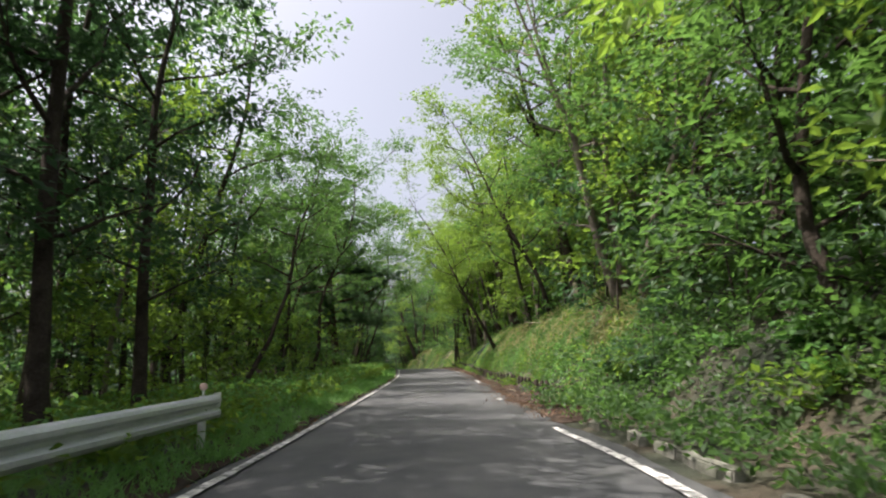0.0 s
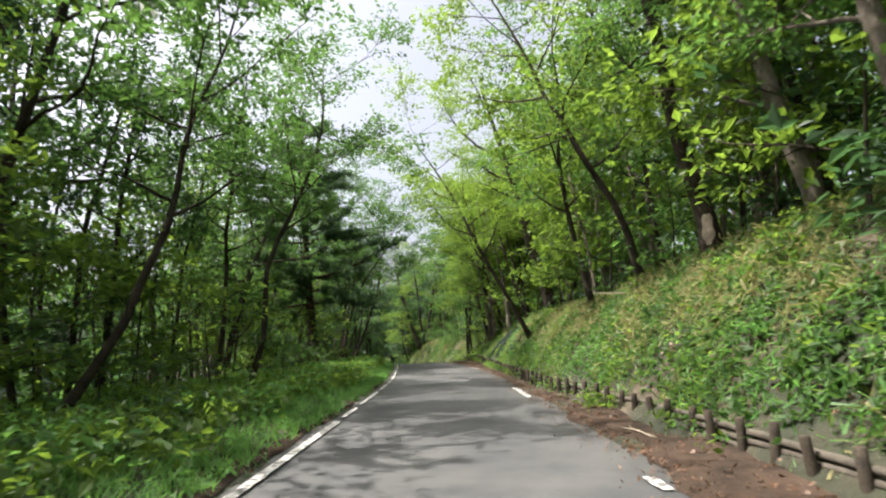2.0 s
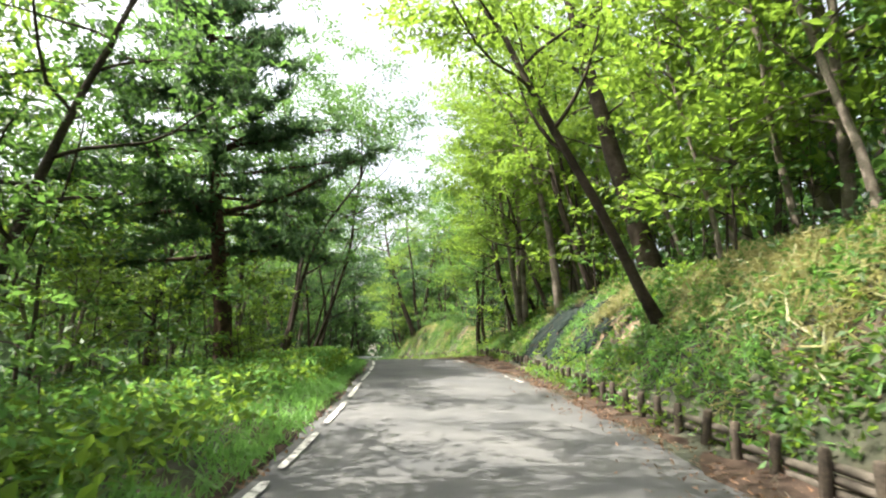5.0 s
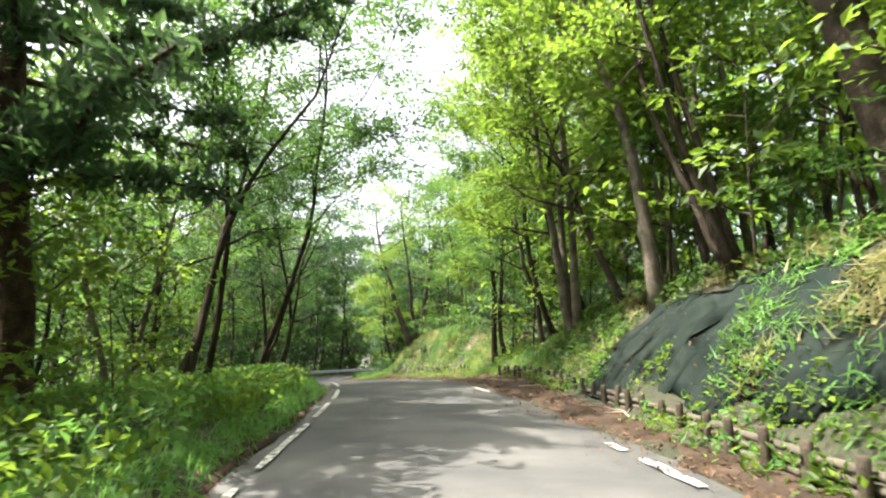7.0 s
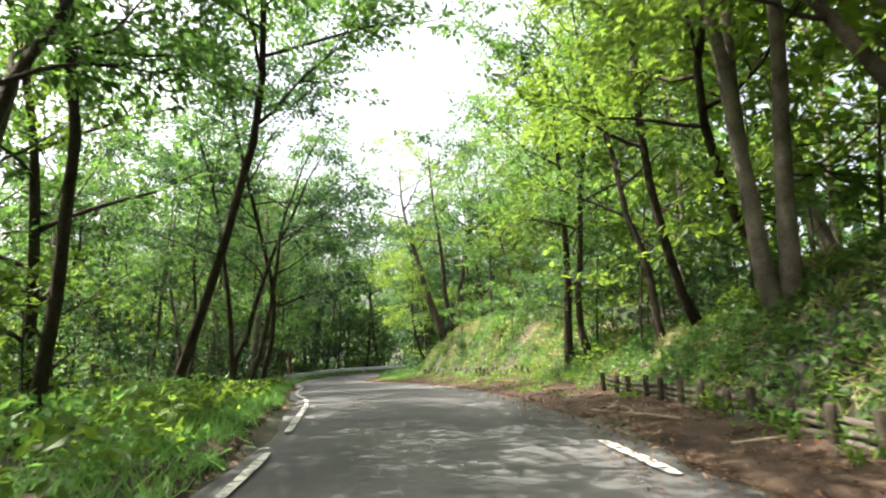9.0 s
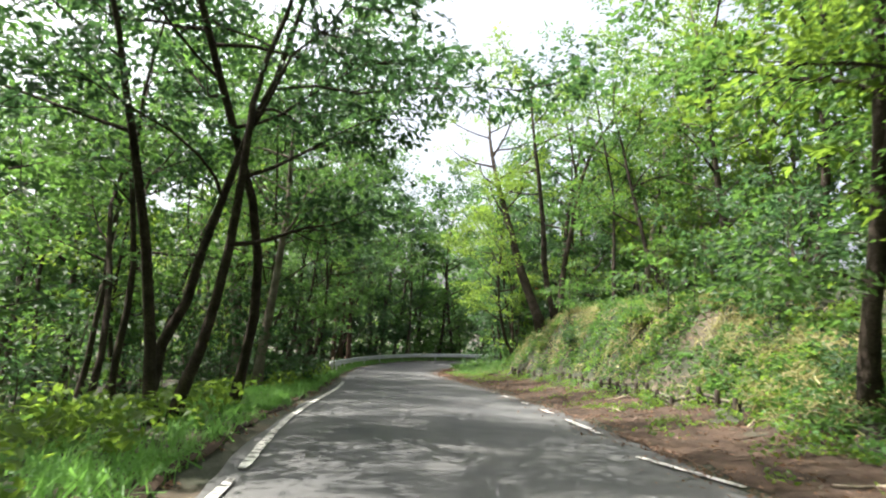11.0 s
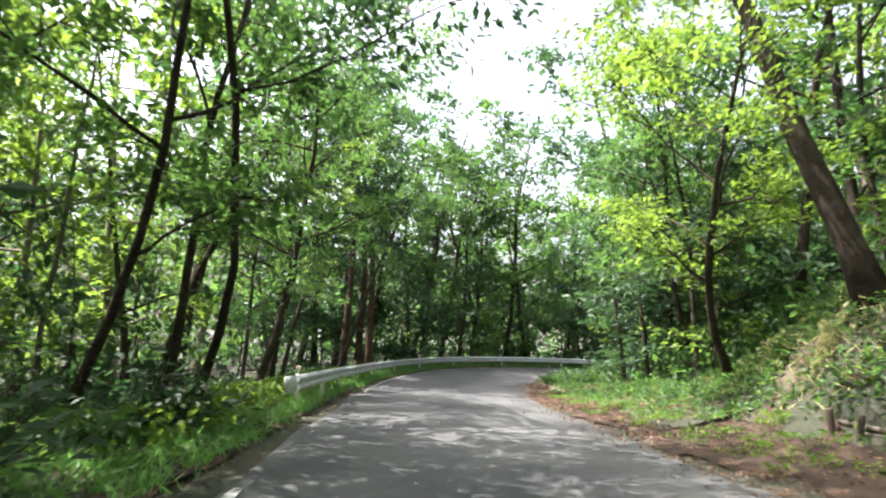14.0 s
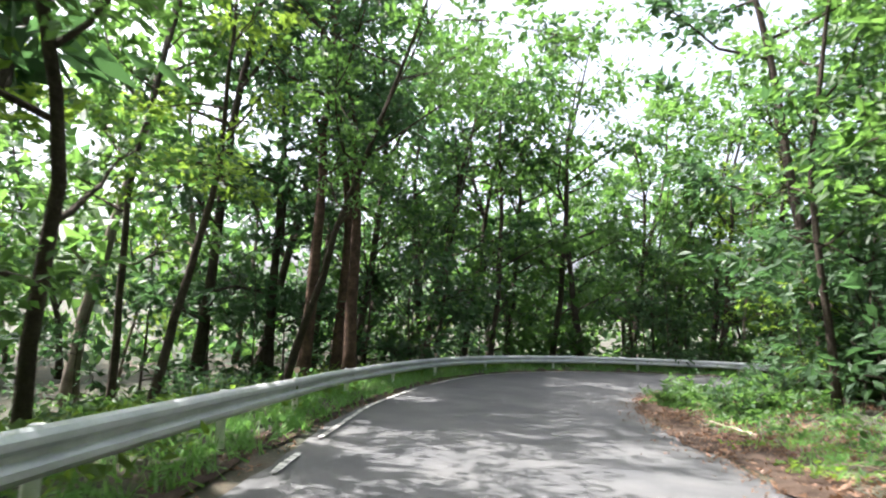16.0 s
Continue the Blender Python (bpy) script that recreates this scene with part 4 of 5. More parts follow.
# ---- shrubs ----
def shrub_mesh(seed, height, spread, twigs, per, leaf, leafmat):
    r_ = np.random.default_rng(seed)
    g, leaves = Geo(), Geo()
    cs, ds = [], []
    for _ in range(twigs):
        az = r_.uniform(0, 6.28)
        st = bend((r_.normal(0, 0.06), r_.normal(0, 0.06), -0.1), (math.cos(az) * spread, math.sin(az) * spread, r_.uniform(0.5, 1.3)), height * r_.uniform(0.6, 1.15), 4, r_, 0.3, -0.04)
        tube(g, st[::2], np.linspace(0.012, 0.004, 3), 3, 0, cap=False)
        f = r_.uniform(0.8, 4.0, per)
        i = f.astype(int).clip(0, 3)
        c = st[i] + (st[i + 1] - st[i]) * (f - i)[:, None] + r_.normal(0, 0.14 * height, (per, 3)) * np.array([1, 1, 0.5])
        cs.append(c)
        w = c - st[2]
        w[:, 2] *= 0.3
        ds.append(w / (np.linalg.norm(w, axis=1)[:, None] + 1e-6))
    leaf_cloud(leaves, np.concatenate(cs), np.concatenate(ds), leaf, r_, droop=0.3, tilt=0.4, width=0.55)
    return g.mesh("stem", [BARK_DARK]), leaves.mesh("foliage", [leafmat], False)


def make_shrub(me, x, y, turn, size, label, tall=1.0):
    ob = new("shrub")
    ob.empty_display_size = 0.2
    part("stem", me[0], ob)
    part("foliage", me[1], ob)
    ob.matrix_basis = pose(x, y, ground_at(x, y), 0, 0, turn) @ Matrix.Diagonal((size, size, size * tall, 1))
    return tagged(ob, label, "shrub", "roadside shrubs")


SHRUBS = [(shrub_mesh(81, 1.1, 0.9, 16, 17, 0.19, LEAF_SUN), "bright green leafy shrub at the forest edge"),
          (shrub_mesh(82, 0.9, 1.0, 16, 17, 0.18, LEAF_MID), "green leafy shrub at the forest edge"),
          (shrub_mesh(83, 1.2, 0.8, 16, 17, 0.17, LEAF_DEEP_SHADE), "dark green shrub under the trees"),
          (shrub_mesh(84, 0.8, 1.2, 14, 17, 0.2, GRASS), "broad-leaved pale green weeds by the road")]
for _ in range(85):
    x, y = beside(rng.uniform(1, 118), -rng.uniform(1.9, 6.5))
    me, lb = SHRUBS[rng.integers(4)]
    make_shrub(me, x, y, rng.uniform(0, 360), rng.uniform(0.6, 1.25), lb)
for _ in range(26):
    x, y = beside(rng.uniform(13, 40), -rng.uniform(1.6, 4.6))
    me, lb = SHRUBS[(0, 3, 0, 1)[rng.integers(4)]]
    make_shrub(me, x, y, rng.uniform(0, 360), rng.uniform(0.5, 0.9), lb)
for _ in range(34):
    x, y = beside(rng.uniform(-3, 15.5), rng.uniform(1.3, 4.5))
    me, lb = SHRUBS[rng.integers(4)]
    make_shrub(me, x, y, rng.uniform(0, 360), rng.uniform(0.6, 1.1), lb)
for _ in range(55):
    s = rng.uniform(16, 96)
    x, y = beside(s, rng.uniform(3.6, 7.5))
    me, lb = SHRUBS[rng.integers(3)]
    make_shrub(me, x, y, rng.uniform(0, 360), rng.uniform(0.5, 1.0), lb)
for _ in range(36):
    x, y = beside(rng.uniform(94, 128), rng.uniform(5.6, 9.5))
    me, lb = SHRUBS[rng.integers(4)]
    make_shrub(me, x, y, rng.uniform(0, 360), rng.uniform(0.9, 1.7), lb)


for _ in range(16):
    x, y = beside(rng.uniform(93, 112), rng.uniform(5.6, 8.5))
    me, lb = SHRUBS[1 + rng.integers(2)]
    make_shrub(me, x, y, rng.uniform(0, 360), rng.uniform(1.5, 2.3), lb)
for _ in range(12):
    x, y = beside(rng.uniform(104, 114), rng.uniform(1.0, 4.2))
    me, lb = SHRUBS[1 + rng.integers(2)]
    make_shrub(me, x, y, rng.uniform(0, 360), rng.uniform(0.8, 1.4), lb)
for _ in range(16):
    x, y = beside(rng.uniform(90, 108), rng.uniform(5.8, 8.0))
    me, lb = SHRUBS[1 + rng.integers(2)]
    make_shrub(me, x, y, rng.uniform(0, 360), rng.uniform(1.4, 2.2), lb, 1.5)
for _ in range(14):
    x, y = beside(rng.uniform(79, 88), -rng.uniform(1.3, 4.0))
    me, lb = SHRUBS[1 + rng.integers(2)]
    make_shrub(me, x, y, rng.uniform(0, 360), rng.uniform(1.0, 1.7), lb)


for _ in range(80):
    s = rng.uniform(16, 92)
    if 42.5 < s < 50:
        continue
    x, y = beside(s, float(bank_at(s)[1]) + rng.uniform(0.3, 3.4))
    me, lb = SHRUBS[(0, 1, 3, 1)[rng.integers(4)]]
    make_shrub(me, x, y, rng.uniform(0, 360), rng.uniform(0.3, 0.65), lb)


# ---- grass, low plants and leaf litter ----
def beside_many(s, d):
    k = np.clip(np.searchsorted(STRETCH, s), 0, len(STRETCH) - 1)
    return MIDDLE[k] + TO_RIGHT[k] * (d + np.sign(d) * HALF[k])[:, None] + AHEAD[k] * (s - STRETCH[k])[:, None]


def cover(name, label, category, count, s_range, d_range, length, mat, rng_, upright=0.0, width=0.5, lift=0.05, side=1, patch=None, clump=6, spread=0.12, edge=0.0):
    n = count // clump
    s, d = rng_.uniform(*s_range, n), d_range[0] + (d_range[1] - d_range[0]) * rng_.uniform(0, 1, n) ** (1.0 + edge)
    p = beside_many(s, side * d)
    if patch:
        keep_ = patch(p[:, 0], p[:, 1], s, d)
        p = p[keep_]
    q = np.repeat(p, clump, 0) + rng_.normal(0, spread, (len(p) * clump, 2))
    _, dd = road_coords(q[:, 0], q[:, 1])
    grown = np.abs(dd) > d_range[0] * 0.6
    for bx, by, ba, bc in BARE:
        inside = ((q[:, 0] - bx) / bc) ** 2 + ((q[:, 1] - by) / ba) ** 2 < 1.0
        grown &= ~inside | (rng_.uniform(0, 1, len(q)) < 0.12)
    q = q[grown]
    z = ground(q[:, 0], q[:, 1]) + lift * rng_.uniform(0.2, 1.6, len(q))
    w = rng_.normal(0, 1, (len(q), 3))
    w[:, 2] = np.abs(w[:, 2]) * 0.3
    w /= np.linalg.norm(w, axis=1)[:, None]
    w = w * (1 - upright) + np.array([0, 0, upright])
    g = Geo()
    leaf_cloud(g, np.c_[q, z + upright * length * 0.35], w, length, rng_, droop=0.1 * (1 - upright), tilt=0.5, width=width, single=width < 0.12 or mat is LITTER)
    tagged(new(name, g.mesh(name, [mat], False)), label, category, kind="stuff")


def patches(scale, level, shift=0.0):
    return lambda x, y, s, d: rough_ground(x * scale + shift, y * scale) > level


g_rng = np.random.default_rng(17)
cover("grass", "fresh green roadside grass", "grass", 40000, (-2, 124), (0.35, 2.2), 0.30, GRASS, g_rng, 0.75, 0.09, 0.03, -1, None, 12, 0.09, 0.5)
cover("grass", "sparse green grass on the verge", "grass", 6000, (89, 122), (1.3, 5.0), 0.26, GRASS, g_rng, 0.75, 0.09, 0.03, 1, None, 12, 0.1)
cover("weeds", "low broad-leaved green weeds on the verge", "weeds", 26000, (-2, 124), (0.8, 3.6), 0.17, LEAF_SUN, g_rng, 0.1, 0.6, 0.32, -1, patches(0.7, -0.15), 9, 0.13)
cover("undergrowth", "low green plants covering the forest floor", "undergrowth", 28000, (-2, 124), (2.4, 11.0), 0.26, LEAF_MID, g_rng, 0.1, 0.55, 0.3, -1, patches(0.5, -0.3, 3), 8, 0.2)
cover("undergrowth", "creeping green plants covering the bank", "undergrowth", 52000, (12, 100), (1.5, 6.0), 0.17, LEAF_MID, g_rng, 0.1, 0.5, 0.2, 1, lambda x, y, s, d: (d > bank_at(s)[1] + 0.12) & (rough_ground(x, y) > -0.3) & (~((s > 42.4) & (s < 50.4) & (d < 3.35)) | (rough_ground(2 * x, 2 * y) > 0.42)), 8, 0.14)
cover("bamboo_grass", "bleached yellow-green bamboo grass on the bank", "bamboo grass", 44000, (16, 92), (1.2, 5.2), 0.42, STRAW, g_rng, 0.3, 0.085, 0.18, 1, lambda x, y, s, d: (d > bank_at(s)[1] + 1.1 + 0.6 * np.sin(s * 0.7)) & (rough_ground(x * 0.8 + 2, y * 0.8) > 0.0) & ~((s > 42.6) & (s < 50.4) & (d < 3.35)), 26, 0.13)
cover("grass", "soft green grass hanging over the bank", "grass", 15000, (15, 46), (1.3, 4.8), 0.3, GRASS, g_rng, 0.35, 0.1, 0.1, 1, lambda x, y, s, d: (d > bank_at(s)[1] + 0.05) & (rough_ground(x * 0.7 + 6, y * 0.7) > -0.25), 16, 0.16)
cover("weeds", "lush green weeds along the road edge", "weeds", 18000, (-6, 16.5), (0.5, 5.0), 0.125, LEAF_MID, g_rng, 0.15, 0.6, 0.3, 1, None, 9, 0.16)
cover("weeds", "green weeds among the fence posts", "weeds", 36000, (15, 90), (0.6, 3.4), 0.12, LEAF_SUN, g_rng, 0.15, 0.5, 0.18, 1, lambda x, y, s, d: (np.abs(d - bank_at(s)[1]) < 0.6) & (rough_ground(x * 0.9 + 1, y * 0.9) > -0.02), 9, 0.1)
cover("undergrowth", "green plants on the forest floor behind the bank", "undergrowth", 16000, (0, 124), (5.5, 16.0), 0.28, LEAF_MID, g_rng, 0.1, 0.55, 0.3, 1, patches(0.5, -0.2, 5), 8, 0.2)
cover("bamboo_grass", "bleached tan grass on the sunlit bank", "bamboo grass", 40000, (16, 44), (1.1, 4.6), 0.34, STRAW, g_rng, 0.3, 0.1, 0.14, 1, lambda x, y, s, d: (d > bank_at(s)[1] + 1.0) & (rough_ground(x * 1.3, y * 1.3 + 4) > -0.2), 20, 0.16)
cover("bamboo_grass", "bleached pale grass on the sunlit mound", "bamboo grass", 20000, (66, 90), (1.6, 6.5), 0.36, STRAW, g_rng, 0.3, 0.1, 0.14, 1, lambda x, y, s, d: (d > bank_at(s)[1] + 0.1) & (rough_ground(x * 1.3, y * 1.3 + 4) > 0.0), 20, 0.18)
cover("weeds", "fresh green weeds draped over the fence logs", "weeds", 20000, (16, 88), (0.6, 3.6), 0.105, GRASS, g_rng, 0.25, 0.5, 0.2, 1, lambda x, y, s, d: (np.abs(d - bank_at(s)[1]) < 0.55) & (rough_ground(x * 1.2 + 4, y * 1.2) > 0.12), 10, 0.14)
cover("weeds", "light green broad leaves in patches on the bank", "weeds", 24000, (16, 92), (1.2, 6.5), 0.15, LEAF_SUN, g_rng, 0.1, 0.55, 0.24, 1, lambda x, y, s, d: (d > bank_at(s)[1] + 0.2) & (rough_ground(x * 1.1 + 8, y * 1.1) > 0.15) & ~((s > 42.4) & (s < 50.4) & (d < 3.35)), 9, 0.16)


def low_bank(x, y, s, d):
    toe = bank_at(s)[1]
    return (d > toe - 0.05) & (d < toe + 1.5) & (~((s > 42.4) & (s < 50.4)) | (rough_ground(2 * x, 2 * y) > 0.4))


cover("undergrowth", "green plants hanging over the foot of the bank", "undergrowth", 34000, (12, 96), (0.9, 5.0), 0.15, LEAF_MID, g_rng, 0.05, 0.5, 0.14, 1, low_bank, 8, 0.12)
cover("bamboo_grass", "yellow-green blades at the foot of the bank", "bamboo grass", 6000, (16, 96), (0.9, 5.0), 0.36, STRAW, g_rng, 0.25, 0.085, 0.14, 1, low_bank, 24, 0.12)
cover("weeds", "low green weeds on the wide verge", "weeds", 5000, (88, 122), (1.6, 6.0), 0.16, LEAF_MID, g_rng, 0.1, 0.55, 0.2, 1, patches(0.6, -0.2), 9, 0.15)
cover("leaf_litter", "brown dry leaves caught on the bank", "leaf litter", 12000, (14, 96), (1.0, 5.5), 0.10, LITTER, g_rng, 0.0, 0.5, 0.04, 1, low_bank, 6, 0.14)
cover("undergrowth", "leafy green plants on the open verge", "undergrowth", 19000, (10, 60), (1.4, 7.0), 0.155, LEAF_SUN, g_rng, 0.1, 0.5, 0.42, -1, patches(0.6, -0.3, 1), 8, 0.18)
cover("undergrowth", "fresh green leafy plants on the open verge", "undergrowth", 20000, (8, 60), (1.2, 7.0), 0.155, GRASS, g_rng, 0.1, 0.5, 0.42, -1, patches(0.8, -0.2, 7), 8, 0.18)
cover("leaf_litter", "brown dry fallen leaves along the road edge", "leaf litter", 24000, (14, 126), (0.2, 3.2), 0.075, LITTER, g_rng, 0.0, 0.55, 0.02, 1, None, 6, 0.12)
cover("leaf_litter", "brown dry fallen leaves along the left road edge", "leaf litter", 5000, (-2, 122), (0.12, 0.6), 0.07, LITTER, g_rng, 0.0, 0.55, 0.02, -1, None, 6, 0.1)


cover("leaf_litter", "dry brown leaves strewn over the wide grass verge", "leaf litter", 14000, (90, 114), (0.3, 5.0), 0.09, LITTER, g_rng, 0.0, 0.55, 0.05, 1, patches(0.9, -0.2, 2), 6, 0.16)
cover("fallen_twigs", "small dry twigs lying on the soil verge", "twigs", 5000, (14, 124), (0.15, 3.0), 0.26, LOG_WOOD, g_rng, 0.0, 0.04, 0.02, 1, None, 5, 0.2)
cover("weeds", "small green weeds growing through the leaf litter", "weeds", 12000, (56, 100), (0.7, 3.4), 0.10, LEAF_SUN, g_rng, 0.2, 0.5, 0.07, 1, patches(1.1, 0.1, 9), 9, 0.11)


def build_road_litter():
    """Dry leaves blown on to the asphalt near its edges."""
    r_ = np.random.default_rng(23)
    n = 5200
    s = r_.uniform(14, 122, n)
    k = np.clip(np.searchsorted(STRETCH, s), 0, len(STRETCH) - 1)
    off = np.abs(r_.normal(0, 0.42, n)) * (0.6 + 0.5 * np.sin(s * 0.8) ** 2)
    p = RIGHT[k] + TO_RIGHT[k] * (0.45 - off)[:, None] + AHEAD[k] * (s - STRETCH[k])[:, None]
    g = Geo()
    w = r_.normal(0, 1, (n, 3)) * np.array([1, 1, 0.05])
    w /= np.linalg.norm(w, axis=1)[:, None]
    leaf_cloud(g, np.c_[p, level(p) + 0.022], w, 0.065, r_, droop=0.0, tilt=0.15)
    tagged(new("leaf_litter", g.mesh("leaf_litter", [LITTER], False)), "dry brown leaves scattered on the asphalt edge", "leaf litter", kind="stuff")


build_road_litter()


# ---- log retaining fences on the right ----
def post_mesh():
    r_ = np.random.default_rng(91)
    g = Geo()
    tube(g, [(0, 0, -0.3), (0, 0, 0.0), (0, 0, 0.2), (0, 0, 0.39), (0, 0, 0.41)], [0.056, 0.055, 0.053, 0.052, 0.04], 9, rng=r_, lumps=0.05)
    return g.mesh("post", [POST_WOOD])


POST_MESH = post_mesh()


def log_mesh(seed):
    r_ = np.random.default_rng(seed)
    g = Geo()
    tube(g, [(0, 0, 0), (0.25, 0, 0.006), (0.5, 0, -0.004), (0.75, 0, 0.005), (1, 0, 0)], [0.042, 0.046, 0.044, 0.047, 0.042], 8, rng=r_, lumps=0.05)
    return g.mesh("log", [LOG_WOOD])


LOG_MESHES = [log_mesh(92), log_mesh(93)]


def build_fence(points, gap, label):
    r_ = np.random.default_rng(int(points[0][1] * 10))
    line = spline(points, 0.05)
    run = np.r_[0, np.cumsum(np.linalg.norm(np.diff(line, axis=0), axis=1))]
    at = np.arange(0.0, run[-1], gap)
    px = np.stack([np.interp(at, run, line[:, k]) for k in (0, 1)], 1)
    base = new("retaining_fence")
    base.location = (px[0][0], px[0][1], ground_at(*px[0]))
    tagged(base, label, "fence", "log retaining fences")
    inv = Matrix.Translation(base.location).inverted()
    zs = [ground_at(*p) for p in px]
    for p, z in zip(px, zs):
        ob = part("post", POST_MESH, base)
        ob.matrix_basis = inv @ pose(p[0] + r_.normal(0, 0.015), p[1], z + r_.normal(0, 0.02), r_.normal(0, 3), r_.normal(0, 3), r_.uniform(0, 360))
    for i in range(0, len(px) - 2, 2):
        a, b_ = px[i], px[min(i + 2, len(px) - 1)]
        w = (b_ - a) / np.linalg.norm(b_ - a)
        back = np.array([w[1], -w[0]]) * 0.10
        for h in (0.04, 0.14, 0.24):
            if r_.uniform() < 0.06:
                continue
            ob = part("log", LOG_MESHES[r_.integers(2)], base)
            a3 = Vector((*(a + back), zs[i] + h + r_.normal(0, 0.006)))
            b3 = Vector((*(b_ + back), zs[min(i + 2, len(px) - 1)] + h + r_.normal(0, 0.006)))
            rot = (b3 - a3).to_track_quat("X", "Z").to_matrix().to_4x4()
            ob.matrix_basis = inv @ Matrix.Translation(a3) @ rot @ Matrix.Diagonal(((b3 - a3).length + 0.03, 1, 1, 1))


build_fence([(5.05, 16.6), (4.75, 20.5), (4.35, 23.5), (3.72, 27), (3.2, 30), (2.45, 36), (1.75, 42.6), (1.42, 46), (0.98, 49.5), (0.45, 53.3), (-0.25, 57), (-1.0, 60.2)], 0.68, "low weathered log fence holding back the bank")
build_fence([(-2.6, 69.5), (-3.9, 73), (-5.3, 76.6), (-6.4, 79.5), (-7.6, 81.6), (-9.2, 84.4), (-9.7, 85.9)], 0.68, "low weathered log fence holding back the mound")


# ---- guard rails on the left ----
PROFILE = [(0.0, 0.175), (0.045, 0.155), (0.075, 0.115), (0.075, 0.065), (0.015, 0.02), (0.015, -0.02), (0.075, -0.065), (0.075, -0.115), (0.045, -0.155), (0.0, -0.175)]


def beam_mesh(pts, ways, z):
    """W-section of sheet steel swept along pts; ways: unit vectors towards the road."""
    front = np.array(PROFILE)
    back = front + np.array([-0.007, 0.0])
    loop = np.r_[front, back[::-1]]
    k, n = len(loop), len(pts)
    v = np.stack([np.c_[pts + ways * o, z + h] for o, h in loop], 1).reshape(-1, 3)
    i = np.arange(n - 1)[:, None] * k
    j = np.arange(k)[None]
    q = np.stack([i + j, i + (j + 1) % k, i + k + (j + 1) % k, i + k + j], -1).reshape(-1, 4)
    g = Geo()
    ends = [[m_, m_ + 1, k - 2 - m_, k - 1 - m_] for m_ in range(len(front) - 1)]
    ends = np.array(ends)
    g.add(v, None, np.r_[q, ends, ends + (n - 1) * k])
    return g.mesh("beam", [STEEL], False)


def steel_post_mesh():
    g = Geo()
    tube(g, [(0, 0, -0.4), (0, 0, 0.72), (0, 0, 0.735)], [0.057, 0.057, 0.045], 12)
    return g.mesh("post", [WHITE])


def bracket_mesh():
    g = Geo()
    tube(g, [(-0.02, 0, 0.55), (0.10, 0, 0.55)], [0.05, 0.05], 6)
    return g.mesh("bracket", [STEEL])


def end_mesh(flare):
    """Rounded terminal plate that closes the rail."""
    g = Geo()
    pts = np.array([(0, 0), (0.16, -0.01), (0.30, -0.05), (0.38, -0.12), (0.38, -0.19)]) * np.array([1, flare])
    h = [0.175, 0.18, 0.185, 0.18, 0.17]
    v = []
    for (a, o), hh in zip(pts, h):
        v += [(a, o, hh), (a, o, -hh), (a - 0.004, o - 0.006 * flare, -hh), (a - 0.004, o - 0.006 * flare, hh)]
    n = len(pts)
    i = np.arange(n - 1)[:, None] * 4
    j = np.arange(4)[None]
    q = np.stack([i + j, i + (j + 1) % 4, i + 4 + (j + 1) % 4, i + 4 + j], -1).reshape(-1, 4)
    g.add(v, None, np.r_[q, [[0, 1, 2, 3], [4 * n - 4, 4 * n - 3, 4 * n - 2, 4 * n - 1]]])
    return g.mesh("end_plate", [STEEL])


def knob_mesh():
    g = Geo()
    tube(g, [(0, 0, 0.72), (0, 0, 0.79)], [0.018, 0.018], 7, 0)
    tube(g, [(-0.02, 0, 0.84), (-0.016, 0, 0.84), (0.016, 0, 0.84), (0.02, 0, 0.84)], [0.045, 0.055, 0.055, 0.045], 14, 1)
    return g.mesh("reflector", [WHITE, REFLECT])


SP, BR, KN = steel_post_mesh(), bracket_mesh(), knob_mesh()


def build_rail(s0, s1, gap, offset, z, knobs, label, ends):
    fine = np.arange(s0, min(s1, STRETCH[-1] - 1), 0.25)
    edge = np.stack([np.interp(fine, STRETCH, LEFT[:, k]) for k in (0, 1)], 1)
    way = np.gradient(edge, axis=0)
    way /= np.linalg.norm(way, axis=1)[:, None]
    way = np.stack([way[:, 1], -way[:, 0]], 1)
    line = edge - way * offset
    base = new("guard_rail")
    base.location = (*line[0], 0)
    tagged(base, label, "guard rail", "guard rails")
    inv = Matrix.Translation(base.location).inverted()
    step = int(gap / 0.25)
    posts = list(range(2, len(fine), step))
    for n, i in enumerate(posts):
        j = min(i + step, len(fine) - 1)
        a = 0 if n == 0 else i
        if j > a:
            part("beam", beam_mesh(line[a:j + 1] - np.array(base.location[:2]), way[a:j + 1], z + climb(fine[a:j + 1])), base).matrix_basis = Matrix.Identity(4)
        turn = math.degrees(math.atan2(way[i][1], way[i][0]))
        p = line[i] - way[i] * 0.09
        zz = z - 0.57 + float(climb(fine[i]))
        post = part("post", SP, base, "white round steel post")
        post.matrix_basis = inv @ pose(p[0], p[1], zz, 0, 0, turn)
        part("bracket", BR, base).matrix_basis = inv @ pose(p[0], p[1], zz, 0, 0, turn)
        if n in knobs:
            part("reflector", KN, base, "round pinkish reflector on a stalk").matrix_basis = inv @ pose(p[0], p[1], zz + 0.03, 0, 0, turn + 90)
    for at, sign in ends:
        i = 0 if at == 0 else len(fine) - 1
        turn = math.degrees(math.atan2(way[i][1], way[i][0])) + (90 if at else -90)
        part("end_plate", end_mesh(1.0 if at == 0 else -1.0), base).matrix_basis = inv @ pose(line[i][0], line[i][1], z + float(climb(fine[i])), 0, 0, turn)


build_rail(-10.3, 10.5, 4.0, 0.95, 0.60, (5,), "galvanised steel guard rail ending beside the grass verge", ((1, 1),))
build_rail(88.4, 150.0, 3.5, 0.9, 0.50, (0, 3, 6, 9), "curved galvanised steel guard rail on white posts", ((0, 1),))


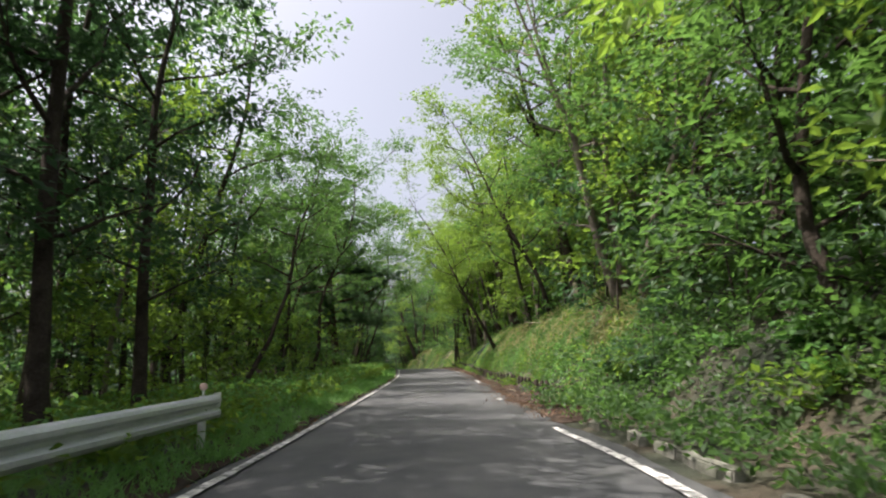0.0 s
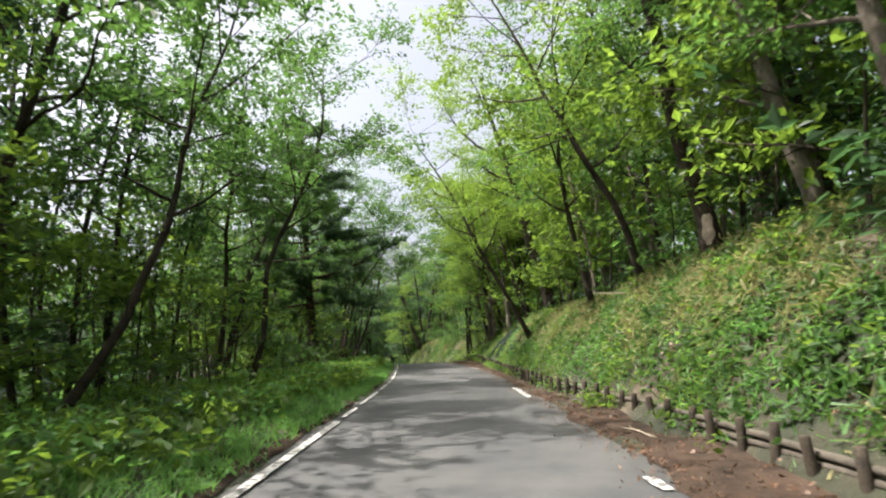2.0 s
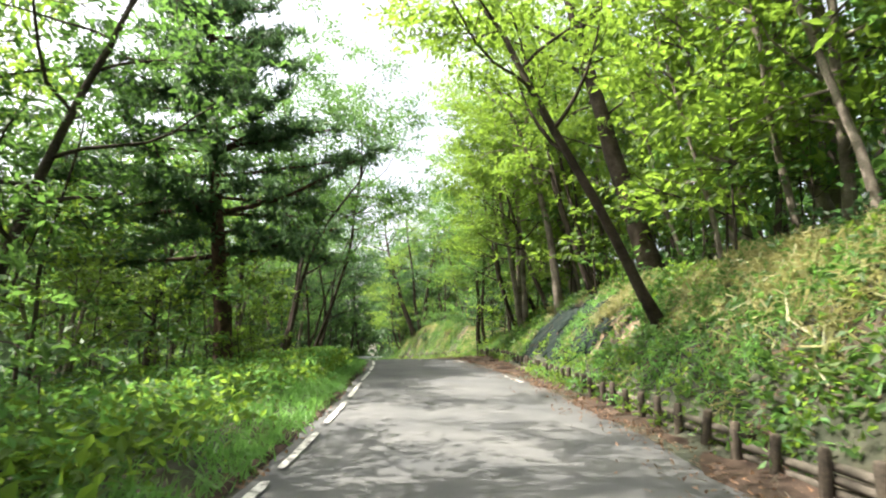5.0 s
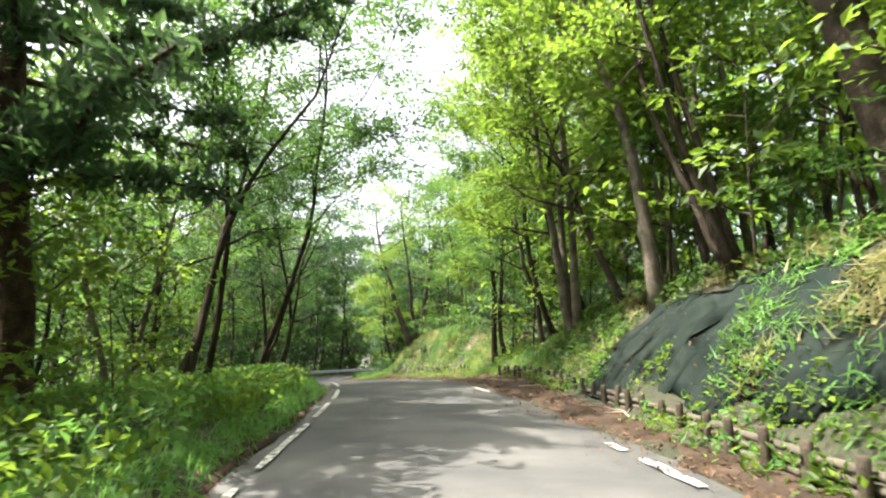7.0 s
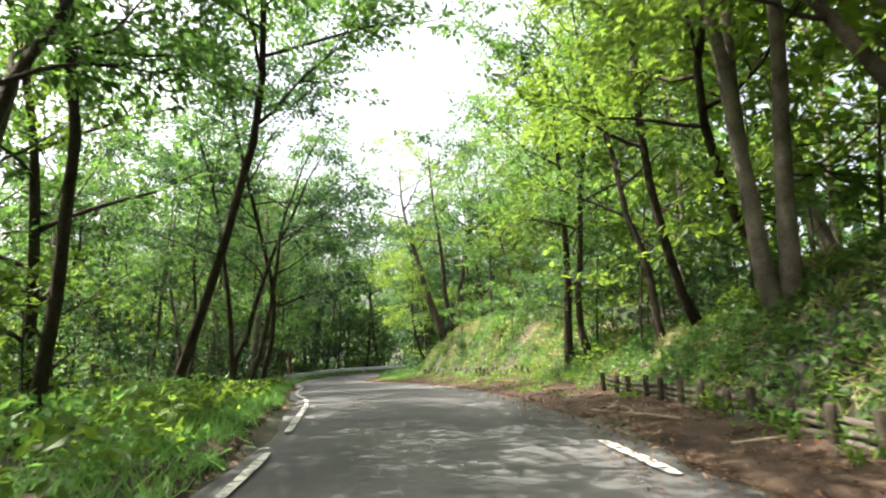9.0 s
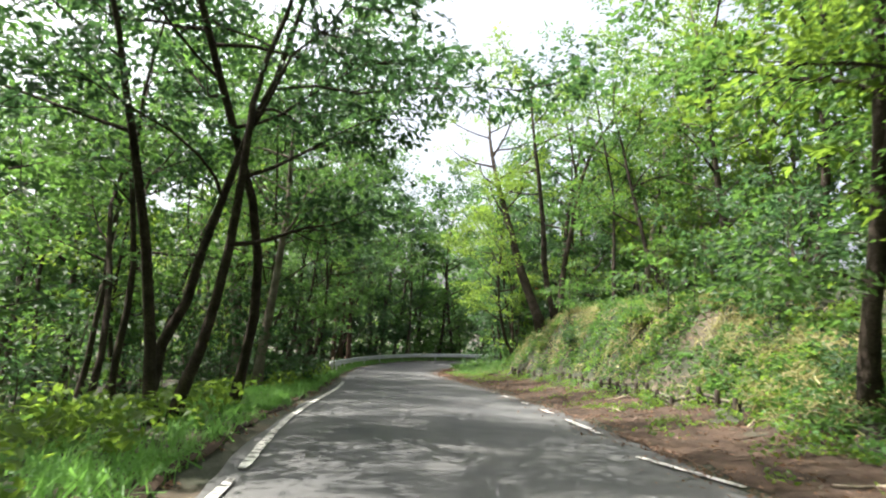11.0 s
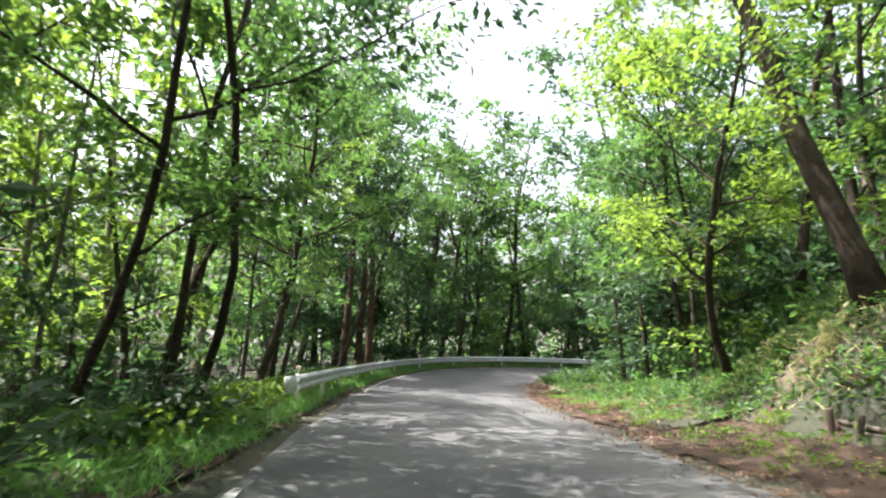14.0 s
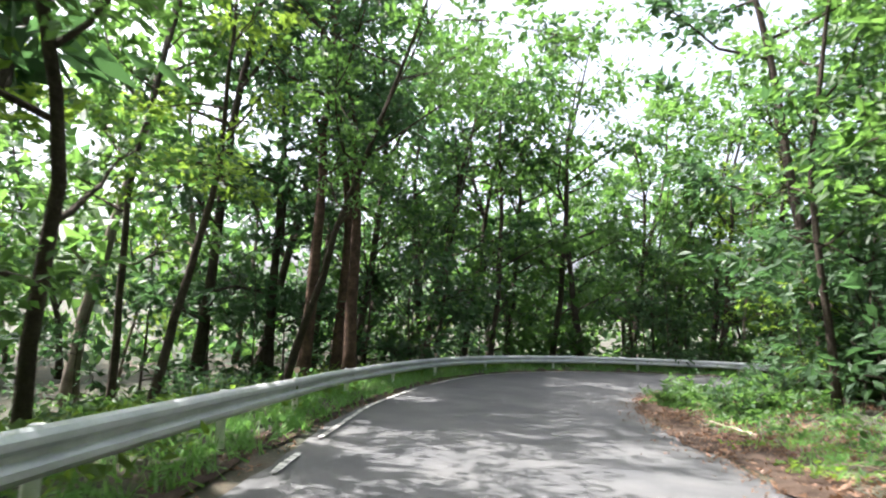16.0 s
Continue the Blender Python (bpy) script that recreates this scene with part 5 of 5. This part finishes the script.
# ---- fallen branches and small things ----
def fallen_branch(x, y, turn, length, seed):
    r_ = np.random.default_rng(seed)
    g = Geo()
    main = bend((0, 0, 0.03), (1, 0, 0), length, 6, r_, 0.18, 0.0)
    main[:, 2] = np.abs(main[:, 2] - 0.03) * 0.5 + 0.03
    tube(g, main, np.linspace(0.022, 0.007, 7), 6)
    for i in (2, 3, 4):
        tw = bend(main[i], (1, r_.choice([-1, 1]) * 0.9, 0.15), length * 0.3, 3, r_, 0.3)
        tube(g, tw, np.linspace(0.01, 0.004, 4), 4)
    ob = new("fallen_branch", g.mesh("fallen_branch", [DEADWOOD]))
    ob.matrix_basis = pose(x, y, max(ground_at(x, y), float(climb(road_coords([x], [y])[0][0])) if abs(road_coords([x], [y])[1][0]) < 0.5 else -9) + 0.01, 0, 0, turn)
    tagged(ob, "dry grey fallen branch among leaf litter", "branch", "fallen branches")


for i, (s, d, tn, ln) in enumerate(((52.6, 0.9, 30, 1.6), (54.2, 1.2, 150, 1.2), (55.3, 0.7, 80, 0.9), (46.0, 1.0, 100, 1.1), (31.0, 2.8, 60, 1.5), (97.5, 1.4, 20, 1.3), (100.5, 1.9, 140, 1.5), (78.0, 1.6, 70, 1.0), (20.5, 0.8, 120, 0.8), (24.0, 3.0, 40, 1.2), (28.0, 3.2, 140, 1.3), (73.0, 1.9, 35, 1.1), (70.5, 1.3, 110, 0.8), (63.0, 1.2, 15, 1.2), (102.5, 1.2, 70, 1.0))):
    bx, by = beside(s, d)
    fallen_branch(bx, by, tn, ln, 200 + i)


def kerb_stone(x, y, turn, seed):
    r_ = np.random.default_rng(seed)
    bm = bmesh.new()
    bmesh.ops.create_cube(bm, size=1.0, matrix=Matrix.Diagonal((0.62, 0.16, 0.2, 1)))
    bmesh.ops.bevel(bm, geom=bm.edges[:], offset=0.02, segments=2, affect="EDGES")
    for v in bm.verts:
        v.co += Vector(r_.normal(0, 0.007, 3))
    me = bpy.data.meshes.new("kerb_stone")
    bm.to_mesh(me)
    bm.free()
    me.materials.append(CONCRETE)
    ob = new("kerb_stone", me)
    ob.matrix_basis = pose(x, y, 0.02, r_.normal(0, 3), r_.normal(0, 3), turn + r_.normal(0, 6))
    tagged(ob, "broken mossy concrete kerb stone at the road edge", "kerb stone", "kerb stones")


for i, s in enumerate((5.2, 6.0, 6.7, 7.6, 8.3, 9.2, 10.1, 11.6)):
    kx, ky = beside(s, 0.62)
    kerb_stone(kx, ky, 98, 300 + i)


def dead_leaf_clump():
    """A broken bough whose leaves have dried red-brown."""
    r_ = np.random.default_rng(401)
    g = Geo()
    stem = bend((0, 0, 0), (0.4, 0.2, -0.6), 0.8, 4, r_, 0.3)
    tube(g, stem, np.linspace(0.02, 0.008, 5), 5)
    n = 70
    k = r_.integers(1, 5, n)
    w = r_.normal(0, 1, (n, 3))
    w /= np.linalg.norm(w, axis=1)[:, None]
    leaf_cloud(g, stem[k] + r_.normal(0, 0.16, (n, 3)), w, 0.19, r_, slot=1, droop=0.6, tilt=0.8)
    return g.mesh("dead_bough", [BARK_DARK, RED_LEAF], False)


bough = part("dead_bough", dead_leaf_clump(), red_tree, "hanging bough of dry red-brown leaves")
bough.matrix_basis = red_tree.matrix_basis.inverted() @ pose(-10.4, 99.9, 6.6 + float(grade(-10.4, 99.9)), 0, 0, 30)
